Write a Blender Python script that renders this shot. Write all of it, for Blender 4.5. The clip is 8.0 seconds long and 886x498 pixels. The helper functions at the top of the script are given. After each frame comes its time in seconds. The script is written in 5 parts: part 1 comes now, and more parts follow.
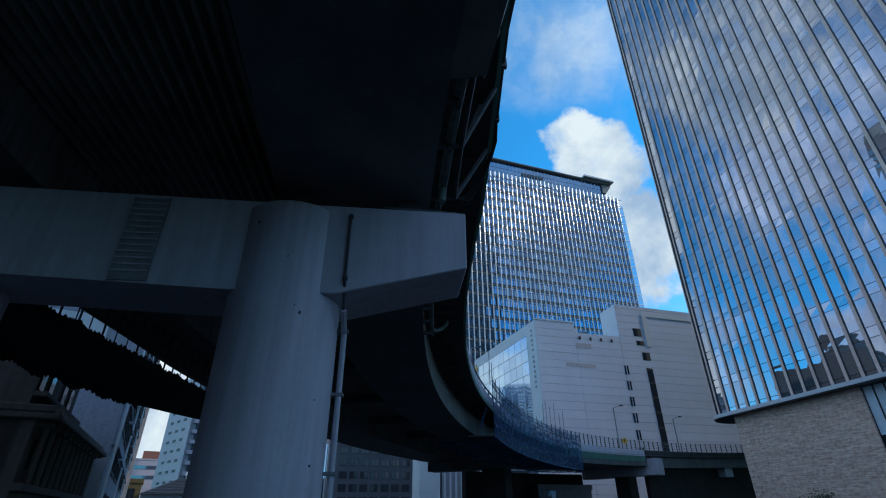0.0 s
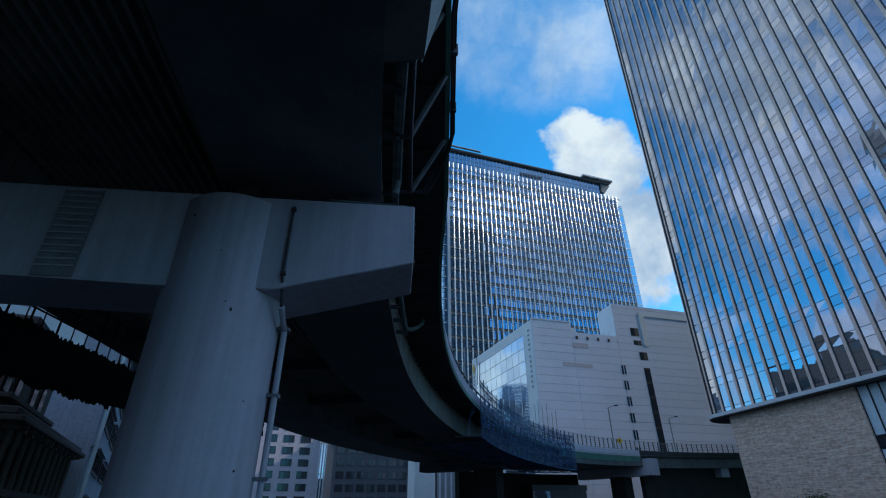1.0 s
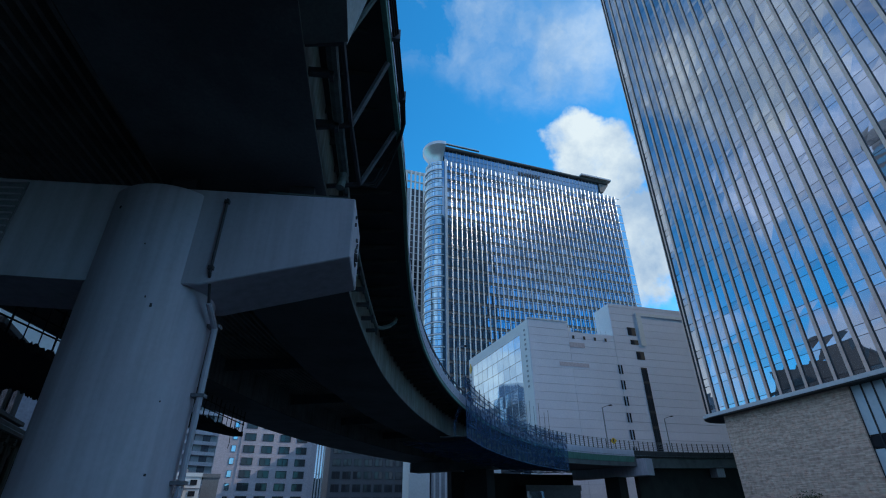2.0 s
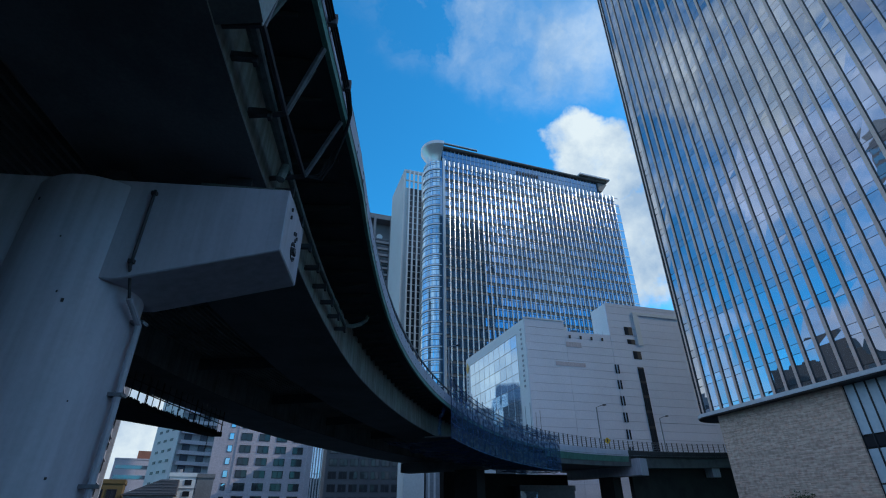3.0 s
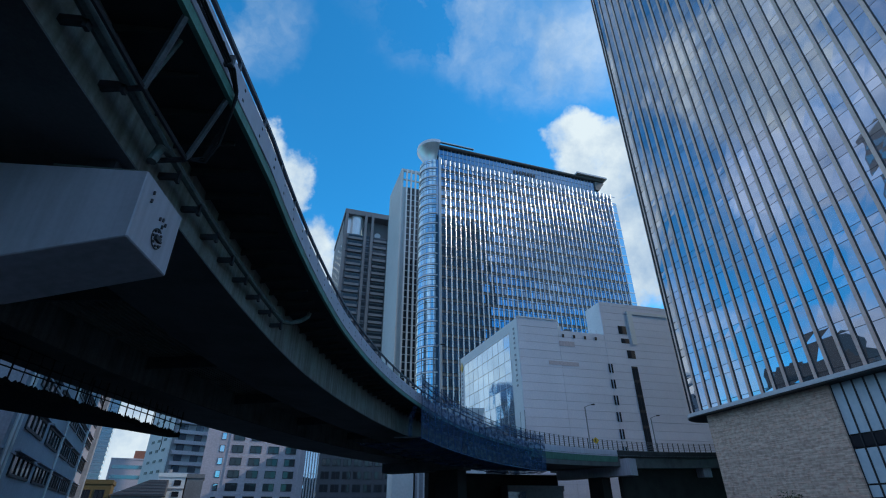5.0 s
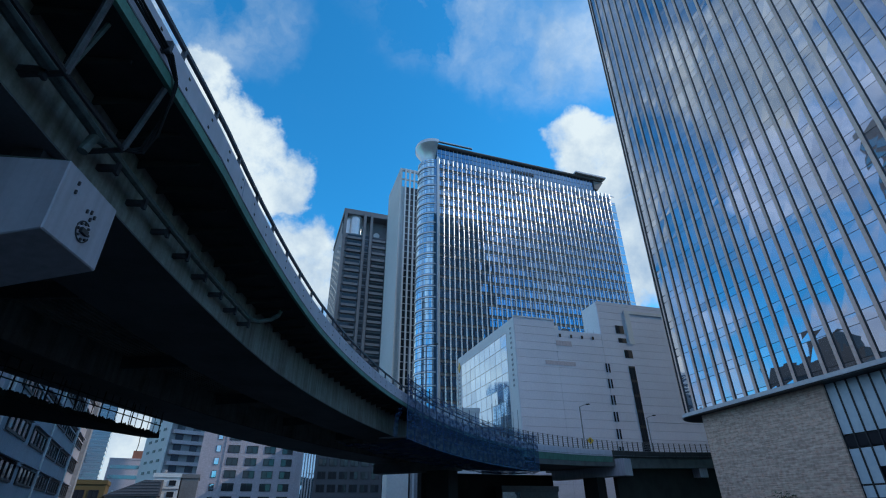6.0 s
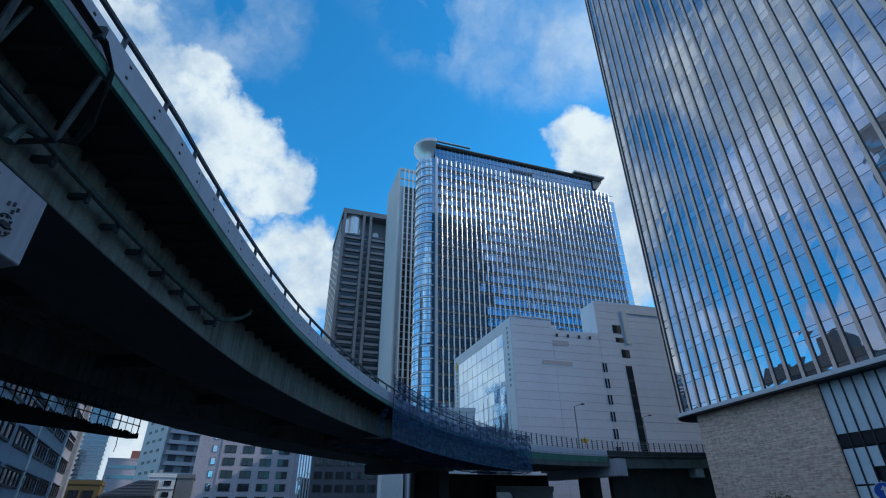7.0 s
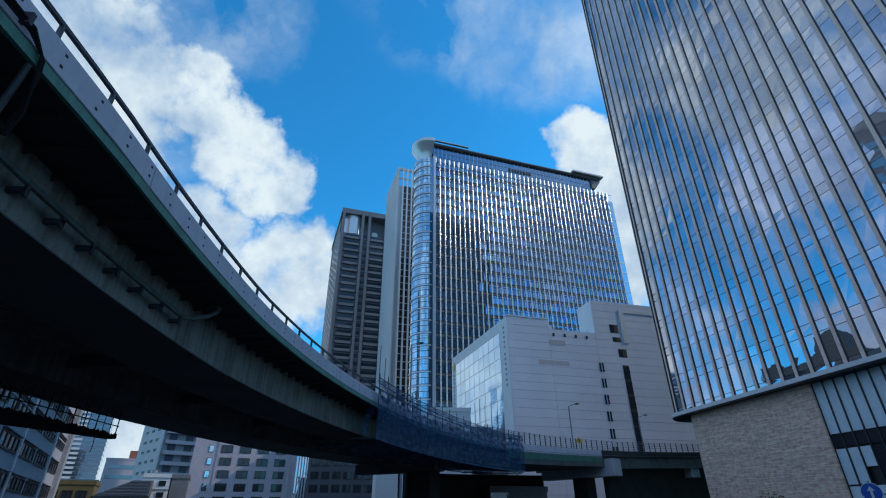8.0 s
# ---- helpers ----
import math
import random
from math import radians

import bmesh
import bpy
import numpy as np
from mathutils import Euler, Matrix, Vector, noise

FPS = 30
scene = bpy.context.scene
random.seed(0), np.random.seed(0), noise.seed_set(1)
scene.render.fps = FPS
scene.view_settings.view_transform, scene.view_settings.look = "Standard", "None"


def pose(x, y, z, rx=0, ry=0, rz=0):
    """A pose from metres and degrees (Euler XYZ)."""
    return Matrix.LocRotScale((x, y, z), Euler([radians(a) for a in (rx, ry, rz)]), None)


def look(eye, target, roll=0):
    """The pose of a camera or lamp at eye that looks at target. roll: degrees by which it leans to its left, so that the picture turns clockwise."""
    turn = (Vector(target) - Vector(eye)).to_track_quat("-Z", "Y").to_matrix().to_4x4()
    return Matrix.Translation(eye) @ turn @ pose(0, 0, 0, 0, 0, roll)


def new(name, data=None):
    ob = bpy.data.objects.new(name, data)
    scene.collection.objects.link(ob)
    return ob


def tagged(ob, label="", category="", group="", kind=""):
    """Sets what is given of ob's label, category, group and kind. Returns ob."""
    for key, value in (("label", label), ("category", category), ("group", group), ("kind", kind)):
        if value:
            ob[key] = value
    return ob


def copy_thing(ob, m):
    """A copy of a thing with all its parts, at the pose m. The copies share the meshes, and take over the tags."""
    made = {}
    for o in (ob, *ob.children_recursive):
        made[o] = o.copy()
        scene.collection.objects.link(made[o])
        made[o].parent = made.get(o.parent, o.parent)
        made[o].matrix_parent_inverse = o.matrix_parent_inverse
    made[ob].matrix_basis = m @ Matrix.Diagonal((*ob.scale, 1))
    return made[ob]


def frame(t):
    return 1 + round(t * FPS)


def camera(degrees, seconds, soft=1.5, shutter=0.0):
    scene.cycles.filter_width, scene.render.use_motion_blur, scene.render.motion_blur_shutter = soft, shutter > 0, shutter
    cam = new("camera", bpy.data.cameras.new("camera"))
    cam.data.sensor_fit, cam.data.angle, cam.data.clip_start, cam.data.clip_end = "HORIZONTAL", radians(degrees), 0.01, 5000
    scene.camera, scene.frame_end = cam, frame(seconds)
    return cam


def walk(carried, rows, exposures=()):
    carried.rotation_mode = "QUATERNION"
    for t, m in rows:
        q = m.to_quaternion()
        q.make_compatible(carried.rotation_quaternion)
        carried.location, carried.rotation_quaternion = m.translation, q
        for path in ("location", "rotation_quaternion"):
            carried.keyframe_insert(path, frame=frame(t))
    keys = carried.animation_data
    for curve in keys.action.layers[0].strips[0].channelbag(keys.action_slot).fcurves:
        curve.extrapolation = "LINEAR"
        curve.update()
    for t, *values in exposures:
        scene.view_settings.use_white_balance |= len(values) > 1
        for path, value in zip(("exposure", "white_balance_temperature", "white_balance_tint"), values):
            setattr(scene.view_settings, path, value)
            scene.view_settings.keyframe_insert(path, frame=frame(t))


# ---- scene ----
cam = camera(84.4, 8.0, soft=1.1)
# seconds, x, y, z, yaw, pitch, roll
ROWS = [
    (0.0, 0.000, 0.000, 1.600, -0.210, 28.782, -0.343),
    (0.5, 0.457, 0.199, 1.653, -0.184, 28.771, -0.350),
    (1.0, 0.944, 0.385, 1.696, -0.157, 28.761, -0.357),
    (1.5, 1.451, 0.563, 1.732, -0.131, 28.751, -0.364),
    (2.0, 1.969, 0.737, 1.764, -0.105, 28.741, -0.372),
    (2.5, 2.490, 0.909, 1.793, -0.079, 28.731, -0.379),
    (3.0, 3.009, 1.081, 1.822, -0.052, 28.720, -0.386),
    (3.5, 3.521, 1.255, 1.852, -0.026, 28.710, -0.393),
    (4.0, 4.022, 1.432, 1.884, -0.000, 28.700, -0.400),
    (4.5, 4.511, 1.612, 1.918, 0.026, 28.690, -0.407),
    (5.0, 4.989, 1.795, 1.954, 0.052, 28.680, -0.414),
    (5.5, 5.456, 1.979, 1.992, 0.079, 28.669, -0.421),
    (6.0, 5.915, 2.163, 2.031, 0.105, 28.659, -0.429),
    (6.5, 6.370, 2.344, 2.070, 0.131, 28.649, -0.436),
    (7.0, 6.828, 2.519, 2.106, 0.157, 28.639, -0.443),
    (7.5, 7.295, 2.685, 2.137, 0.184, 28.629, -0.450),
    (8.0, 7.780, 2.837, 2.162, 0.210, 28.618, -0.457),]
walk(cam, [(t, pose(x, y, z, 0, 0, yaw) @ pose(0, 0, 0, 90 + pitch, 0, 0) @ pose(0, 0, 0, 0, 0, roll))
           for t, x, y, z, yaw, pitch, roll in ROWS])

# ---- world, sun ----
SUN_AZ, SUN_EL = 81.0, 33.0          # degrees clockwise from +y, and up
world = bpy.data.worlds.new("sky")
scene.world = world
world.use_nodes = True
wn, wl = world.node_tree.nodes, world.node_tree.links
wn.clear()
w_out = wn.new("ShaderNodeOutputWorld")
w_bg = wn.new("ShaderNodeBackground")
w_sky = wn.new("ShaderNodeTexSky")
w_sky.sky_type = "NISHITA"
w_sky.sun_disc = False
w_sky.sun_elevation = radians(SUN_EL)
w_sky.sun_rotation = radians(SUN_AZ)
w_sky.air_density, w_sky.dust_density, w_sky.ozone_density = 1.0, 0.3, 3.0
w_bg.inputs["Strength"].default_value = 0.145
w_co = wn.new("ShaderNodeTexCoord")


def wmath(op, a, b=None, c=None, clamp=False):
    n = wn.new("ShaderNodeMath")
    n.operation, n.use_clamp = op, clamp
    for i, v in enumerate((a, b, c)):
        if v is None:
            continue
        if isinstance(v, (int, float)):
            n.inputs[i].default_value = v
        else:
            wl.new(v, n.inputs[i])
    return n.outputs[0]


def wdot(vec):
    n = wn.new("ShaderNodeVectorMath")
    n.operation = "DOT_PRODUCT"
    v = Vector(vec).normalized()
    n.inputs[1].default_value = v
    wl.new(warp.outputs[0], n.inputs[0])
    return n.outputs["Value"]


def wnoise(scale, detail, rough=0.55, src=None):
    n = wn.new("ShaderNodeTexNoise")
    n.inputs["Scale"].default_value = scale
    n.inputs["Detail"].default_value = detail
    n.inputs["Roughness"].default_value = rough
    wl.new(src or w_co.outputs["Generated"], n.inputs["Vector"])
    return n


# the direction, bent by noise so that cloud edges are ragged
n_warp = wnoise(9.0, 5, 0.6)
w_sub = wn.new("ShaderNodeVectorMath")
w_sub.operation = "SUBTRACT"
w_sub.inputs[1].default_value = (0.5, 0.5, 0.5)
wl.new(n_warp.outputs["Color"], w_sub.inputs[0])
w_scl = wn.new("ShaderNodeVectorMath")
w_scl.operation = "SCALE"
w_scl.inputs["Scale"].default_value = 0.14
wl.new(w_sub.outputs[0], w_scl.inputs[0])
w_add = wn.new("ShaderNodeVectorMath")
w_add.operation = "ADD"
wl.new(w_co.outputs["Generated"], w_add.inputs[0])
wl.new(w_scl.outputs[0], w_add.inputs[1])
warp = wn.new("ShaderNodeVectorMath")
warp.operation = "NORMALIZE"
wl.new(w_add.outputs[0], warp.inputs[0])

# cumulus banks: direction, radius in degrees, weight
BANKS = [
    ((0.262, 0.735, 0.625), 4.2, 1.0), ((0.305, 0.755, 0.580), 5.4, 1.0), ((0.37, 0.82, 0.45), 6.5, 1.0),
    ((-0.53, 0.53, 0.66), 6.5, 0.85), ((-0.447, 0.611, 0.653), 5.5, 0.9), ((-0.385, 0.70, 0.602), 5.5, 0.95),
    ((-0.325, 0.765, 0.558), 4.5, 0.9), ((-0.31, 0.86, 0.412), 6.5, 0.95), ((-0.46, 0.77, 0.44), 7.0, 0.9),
    # bank at (-0.70, 0.28, 0.66): unseen cloud added to brighten the office glass's reflection
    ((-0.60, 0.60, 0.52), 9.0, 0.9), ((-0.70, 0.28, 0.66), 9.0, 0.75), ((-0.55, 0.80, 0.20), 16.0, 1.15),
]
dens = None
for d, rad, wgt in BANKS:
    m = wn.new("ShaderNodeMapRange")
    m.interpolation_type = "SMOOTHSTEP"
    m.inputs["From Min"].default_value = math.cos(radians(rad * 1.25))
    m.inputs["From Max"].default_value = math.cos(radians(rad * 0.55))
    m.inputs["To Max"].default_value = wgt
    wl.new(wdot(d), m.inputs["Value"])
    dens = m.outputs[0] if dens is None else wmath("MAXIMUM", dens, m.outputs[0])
# thin veils overhead and broken cloud all round, with a clear gap ahead
n_veil = wnoise(4.2, 8, 0.62)
veil = wmath("MULTIPLY", wmath("SUBTRACT", n_veil.outputs["Fac"], 0.47, clamp=True), 3.2)
m = wn.new("ShaderNodeMapRange")
m.interpolation_type = "SMOOTHSTEP"
m.inputs["From Min"].default_value = math.cos(radians(38))
m.inputs["From Max"].default_value = math.cos(radians(12))
wl.new(wdot((-0.04, 0.80, 0.60)), m.inputs["Value"])
clear = wmath("SUBTRACT", 1.0, m.outputs[0])
veil = wmath("MULTIPLY", veil, wmath("POWER", clear, 0.8))
WISPS = [((0.02, 0.52, 0.854), 10.0), ((0.14, 0.55, 0.823), 10.0), ((0.21, 0.60, 0.772), 8.0), ((-0.37, 0.51, 0.776), 8.0)]
wisp = None
for d, rad in WISPS:
    m = wn.new("ShaderNodeMapRange")
    m.interpolation_type = "SMOOTHSTEP"
    m.inputs["From Min"].default_value = math.cos(radians(rad * 1.2))
    m.inputs["From Max"].default_value = math.cos(radians(rad * 0.3))
    wl.new(wdot(d), m.inputs["Value"])
    wisp = m.outputs[0] if wisp is None else wmath("MAXIMUM", wisp, m.outputs[0])
n_wisp = wnoise(4.6, 7, 0.56, warp.outputs[0])
wisp = wmath("MULTIPLY", wmath("MULTIPLY", wmath("SUBTRACT", n_wisp.outputs["Fac"], 0.40, clamp=True), 3.0), wisp, clamp=True)
veil = wmath("MAXIMUM", veil, wisp)
# a broken grey-lilac cloud field over the left, behind and to the right
n_field = wnoise(5.2, 9, 0.58, warp.outputs[0])
m = wn.new("ShaderNodeMapRange")
m.interpolation_type = "SMOOTHSTEP"
m.inputs["From Min"].default_value = math.cos(radians(58))
m.inputs["From Max"].default_value = math.cos(radians(44))
wl.new(wdot((0.06, 0.82, 0.57)), m.inputs["Value"])
away = wmath("SUBTRACT", 1.0, m.outputs[0])
field = wmath("MULTIPLY", wmath("MULTIPLY", wmath("SUBTRACT", n_field.outputs["Fac"], 0.40, clamp=True), 6.0), away, clamp=True)
field_ramp = wn.new("ShaderNodeValToRGB")
field_ramp.color_ramp.elements[0].position, field_ramp.color_ramp.elements[0].color = 0.36, (1.3, 2.3, 4.3, 1)
field_ramp.color_ramp.elements[1].position, field_ramp.color_ramp.elements[1].color = 0.64, (4.8, 6.2, 8.6, 1)
n_tone = wnoise(6.5, 7, 0.6)
wl.new(n_tone.outputs["Fac"], field_ramp.inputs[0])
n_fine = wnoise(16.0, 8, 0.6)
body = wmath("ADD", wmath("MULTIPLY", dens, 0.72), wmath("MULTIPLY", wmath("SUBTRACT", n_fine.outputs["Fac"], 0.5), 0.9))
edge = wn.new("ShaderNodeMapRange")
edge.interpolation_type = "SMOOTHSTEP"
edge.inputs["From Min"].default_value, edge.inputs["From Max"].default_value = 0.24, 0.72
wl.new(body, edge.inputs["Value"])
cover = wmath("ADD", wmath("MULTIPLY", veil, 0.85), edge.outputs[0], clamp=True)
# cloud colour: sunlit white, grey-lilac in its own shade
n_shade = wnoise(7.0, 6, 0.6)
shade_ramp = wn.new("ShaderNodeValToRGB")
shade_ramp.color_ramp.elements[0].position, shade_ramp.color_ramp.elements[0].color = 0.34, (2.4, 3.5, 4.9, 1)
shade_ramp.color_ramp.elements[1].position, shade_ramp.color_ramp.elements[1].color = 0.60, (5.3, 6.1, 6.5, 1)
wl.new(n_shade.outputs["Fac"], shade_ramp.inputs[0])
w_tint = wn.new("ShaderNodeMix")
w_tint.data_type, w_tint.blend_type = "RGBA", "MULTIPLY"
w_tint.inputs["Factor"].default_value = 1.0
wl.new(w_sky.outputs[0], w_tint.inputs[6])
w_tint.inputs[7].default_value = (0.22, 1.34, 1.80, 1)
w_far = wn.new("ShaderNodeMix")
w_far.data_type = "RGBA"
wl.new(field, w_far.inputs["Factor"])
wl.new(w_tint.outputs[2], w_far.inputs[6])
wl.new(field_ramp.outputs[0], w_far.inputs[7])
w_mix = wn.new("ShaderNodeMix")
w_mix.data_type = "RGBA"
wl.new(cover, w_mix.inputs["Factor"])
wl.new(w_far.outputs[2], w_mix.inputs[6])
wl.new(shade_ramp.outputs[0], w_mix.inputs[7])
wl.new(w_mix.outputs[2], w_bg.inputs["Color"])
wl.new(w_bg.outputs[0], w_out.inputs["Surface"])

sun_data = bpy.data.lights.new("sun", "SUN")
sun_data.energy, sun_data.angle, sun_data.color = 2.1, radians(0.55), (1.0, 0.95, 0.88)
sun = new("sun", sun_data)
_a, _e = radians(SUN_AZ), radians(SUN_EL)
_d = Vector((math.sin(_a) * math.cos(_e), math.cos(_a) * math.cos(_e), math.sin(_e)))
sun.matrix_world = look(_d * 200, (0, 0, 0))
scene.view_settings.exposure = 0.0


# ---- materials ----
def material(name, colour, rough=0.6, metal=0.0, vary=0.25, scale=1.5, fine=30.0, bump=0.15, streak=0.0, spec=0.5,
             dirt=None, per_object=0.0, bump_dist=0.01, grain=0.35):
    """A surface with broad stains, fine grain, optional rain streaks and a slight tone of its own for each object."""
    mat = bpy.data.materials.new(name)
    mat.use_nodes = True
    n, l = mat.node_tree.nodes, mat.node_tree.links
    b = n["Principled BSDF"]
    b.inputs["Metallic"].default_value = metal
    b.inputs["Specular IOR Level"].default_value = spec
    geo = n.new("ShaderNodeNewGeometry")
    big = n.new("ShaderNodeTexNoise")
    big.inputs["Scale"].default_value, big.inputs["Detail"].default_value = scale, 6
    big.inputs["Roughness"].default_value = 0.65
    l.new(geo.outputs["Position"], big.inputs["Vector"])
    small = n.new("ShaderNodeTexNoise")
    small.inputs["Scale"].default_value, small.inputs["Detail"].default_value = fine, 4
    l.new(geo.outputs["Position"], small.inputs["Vector"])
    ramp = n.new("ShaderNodeValToRGB")
    low = dirt or tuple(c * (1 - vary) for c in colour)
    ramp.color_ramp.elements[0].position, ramp.color_ramp.elements[0].color = 0.36, (*low, 1)
    ramp.color_ramp.elements[1].position, ramp.color_ramp.elements[1].color = 0.58, (*colour, 1)
    src = big.outputs["Fac"]
    if streak:
        mp = n.new("ShaderNodeMapping")
        mp.inputs["Scale"].default_value = (6, 6, 0.35)
        l.new(geo.outputs["Position"], mp.inputs["Vector"])
        st = n.new("ShaderNodeTexNoise")
        st.inputs["Scale"].default_value, st.inputs["Detail"].default_value = 1.0, 5
        l.new(mp.outputs[0], st.inputs["Vector"])
        mx = n.new("ShaderNodeMix")
        mx.inputs["Factor"].default_value = streak
        l.new(src, mx.inputs[2])
        l.new(st.outputs["Fac"], mx.inputs[3])
        src = mx.outputs[0]
    l.new(src, ramp.inputs[0])
    col = ramp.outputs[0]
    gm = n.new("ShaderNodeMix")
    gm.data_type, gm.blend_type = "RGBA", "OVERLAY"
    gm.inputs["Factor"].default_value = grain
    l.new(col, gm.inputs[6])
    l.new(small.outputs["Fac"], gm.inputs[7])
    col = gm.outputs[2]
    if per_object:
        oi = n.new("ShaderNodeObjectInfo")
        mr = n.new("ShaderNodeMapRange")
        mr.inputs["To Min"].default_value, mr.inputs["To Max"].default_value = 1 - per_object, 1 + per_object
        l.new(oi.outputs["Random"], mr.inputs["Value"])
        pm = n.new("ShaderNodeVectorMath")
        pm.operation = "SCALE"
        l.new(col, pm.inputs[0])
        l.new(mr.outputs[0], pm.inputs["Scale"])
        col = pm.outputs[0]
    l.new(col, b.inputs["Base Color"])
    rr = n.new("ShaderNodeMapRange")
    rr.inputs["To Min"].default_value, rr.inputs["To Max"].default_value = rough * 0.8, min(1, rough * 1.2)
    l.new(small.outputs["Fac"], rr.inputs["Value"])
    l.new(rr.outputs[0], b.inputs["Roughness"])
    if bump:
        bp_ = n.new("ShaderNodeBump")
        bp_.inputs["Strength"].default_value, bp_.inputs["Distance"].default_value = bump, bump_dist
        l.new(small.outputs["Fac"], bp_.inputs["Height"])
        l.new(bp_.outputs[0], b.inputs["Normal"])
    return mat


def glass_material(name, tint, metal=0.85, rough=0.03, wave=0.02, scale=0.35, vary=0.12):
    """Coated facade glass: a tinted mirror, each pane a little wavy."""
    mat = bpy.data.materials.new(name)
    mat.use_nodes = True
    n, l = mat.node_tree.nodes, mat.node_tree.links
    b = n["Principled BSDF"]
    b.inputs["Metallic"].default_value, b.inputs["Roughness"].default_value = metal, rough
    geo = n.new("ShaderNodeNewGeometry")
    no = n.new("ShaderNodeTexNoise")
    no.inputs["Scale"].default_value, no.inputs["Detail"].default_value = scale, 2
    l.new(geo.outputs["Position"], no.inputs["Vector"])
    bu = n.new("ShaderNodeBump")
    bu.inputs["Strength"].default_value, bu.inputs["Distance"].default_value = wave, 1.0
    l.new(no.outputs["Fac"], bu.inputs["Height"])
    l.new(bu.outputs[0], b.inputs["Normal"])
    mr = n.new("ShaderNodeMapRange")
    mr.inputs["To Min"].default_value, mr.inputs["To Max"].default_value = 1 - vary, 1 + vary
    l.new(geo.outputs["Random Per Island"], mr.inputs["Value"])
    sc = n.new("ShaderNodeVectorMath")
    sc.operation = "SCALE"
    sc.inputs[0].default_value = tint
    l.new(mr.outputs[0], sc.inputs["Scale"])
    l.new(sc.outputs[0], b.inputs["Base Color"])
    return mat


M_ASPHALT = material("asphalt", (0.055, 0.055, 0.058), 0.9, vary=0.3, scale=0.3, fine=60)
M_PIER = material("pier_paint", (0.50, 0.48, 0.55), 0.5, vary=0.24, scale=0.45, fine=14, streak=0.6, bump=0.02, grain=0.1)
M_GIRDER = material("girder_underside", (0.14, 0.15, 0.15), 0.7, vary=0.35, scale=0.6, fine=20)
M_FORM = material("corrugated_steel", (0.30, 0.28, 0.25), 0.7, vary=0.4, scale=0.8, fine=20)
M_WEB = material("web_paint", (0.30, 0.31, 0.285), 0.6, vary=0.45, scale=0.9, fine=14, streak=0.5, dirt=(0.14, 0.13, 0.11))
# very dark base colour: the shade under the deck is put into it
M_SHADED = material("soffit", (0.055, 0.055, 0.057), 0.85, vary=0.35, scale=0.9, fine=24)
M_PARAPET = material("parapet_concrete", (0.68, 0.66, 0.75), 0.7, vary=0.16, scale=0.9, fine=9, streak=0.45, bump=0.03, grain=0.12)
M_GREEN = material("green_fascia", (0.13, 0.33, 0.26), 0.55, vary=0.3, scale=1.2, fine=20, streak=0.4)
M_RAIL = material("rail_steel", (0.10, 0.11, 0.13), 0.5, metal=0.3, vary=0.3)
M_DARKSTEEL = material("dark_steel", (0.075, 0.075, 0.085), 0.55, metal=0.3, vary=0.35)
M_GALV = material("galvanised", (0.28, 0.29, 0.32), 0.5, metal=0.5, vary=0.3, scale=3)
M_BLUETUBE = material("blue_scaffold_tube", (0.03, 0.075, 0.17), 0.5, vary=0.3, scale=2)
M_PIPE = material("pipe_paint", (0.13, 0.17, 0.16), 0.55, vary=0.4, scale=4)
M_CABLE = material("black_cable", (0.014, 0.014, 0.016), 0.9, vary=0.2)
M_BLACK = material("black_frame", (0.018, 0.02, 0.026), 0.45, vary=0.2)
M_MARK = material("dark_stain", (0.05, 0.05, 0.055), 0.8)
M_FIN = material("fin_stone", (0.82, 0.60, 0.52), 0.5, vary=0.16, scale=0.35, fine=5, per_object=0.06)
M_WHITE = material("white_trim", (0.62, 0.63, 0.66), 0.4, vary=0.08)
M_HOTEL = material("hotel_panel", (0.67, 0.69, 0.80), 0.55, vary=0.08, scale=0.08, fine=4, per_object=0.03, bump=0.03)
M_HOTEL_L = material("hotel_light_panel", (0.66, 0.68, 0.71), 0.5, vary=0.06, scale=0.1, fine=4, bump=0.03)
M_TFIN = material("tower_fin_metal", (0.64, 0.59, 0.55), 0.19, metal=0.85, vary=0.1, scale=0.1, fine=2, per_object=0.05, bump=0.0)
M_TSPAN = material("tower_spandrel", (0.13, 0.12, 0.12), 0.5, metal=0.0, vary=0.12, scale=0.1, fine=2)
M_SILVER = material("silver_cladding", (0.62, 0.63, 0.65), 0.3, metal=0.6, vary=0.08, scale=0.2, fine=3)
M_SLAB = material("pale_panel", (0.52, 0.52, 0.53), 0.6, vary=0.08, scale=0.05, fine=2)
M_BROWN = material("brown_tile", (0.155, 0.155, 0.175), 0.6, vary=0.16, scale=0.06, fine=2)
M_APT = material("apartment_tile", (0.52, 0.46, 0.51), 0.6, vary=0.1, scale=0.08, fine=3)
M_APT_W = material("white_tile", (0.74, 0.74, 0.74), 0.6, vary=0.1, scale=0.08, fine=3)
M_APT_G = material("grey_render", (0.30, 0.31, 0.34), 0.7, vary=0.14, scale=0.1, fine=3)
M_OCHRE = material("ochre_render", (0.15, 0.10, 0.035), 0.75, vary=0.14, scale=0.3, fine=6)
M_STONE = material("old_stone", (0.13, 0.10, 0.09), 0.8, vary=0.4, scale=0.6, fine=8, streak=0.4, bump=0.3)
M_WHITEWALL = material("white_render", (0.38, 0.37, 0.42), 0.65, vary=0.18, scale=0.3, fine=8, streak=0.5)
M_YELLOW = material("sign_yellow", (0.75, 0.46, 0.02), 0.5, vary=0.08)
M_BLUE = material("sign_blue", (0.01, 0.09, 0.42), 0.4, vary=0.08)
M_ORANGE = material("crest_gold", (0.55, 0.33, 0.06), 0.4, metal=0.3)
M_BLIND = material("blind_behind_glass", (0.62, 0.74, 0.82), 0.12, vary=0.08, scale=0.4, fine=3, bump=0.0)
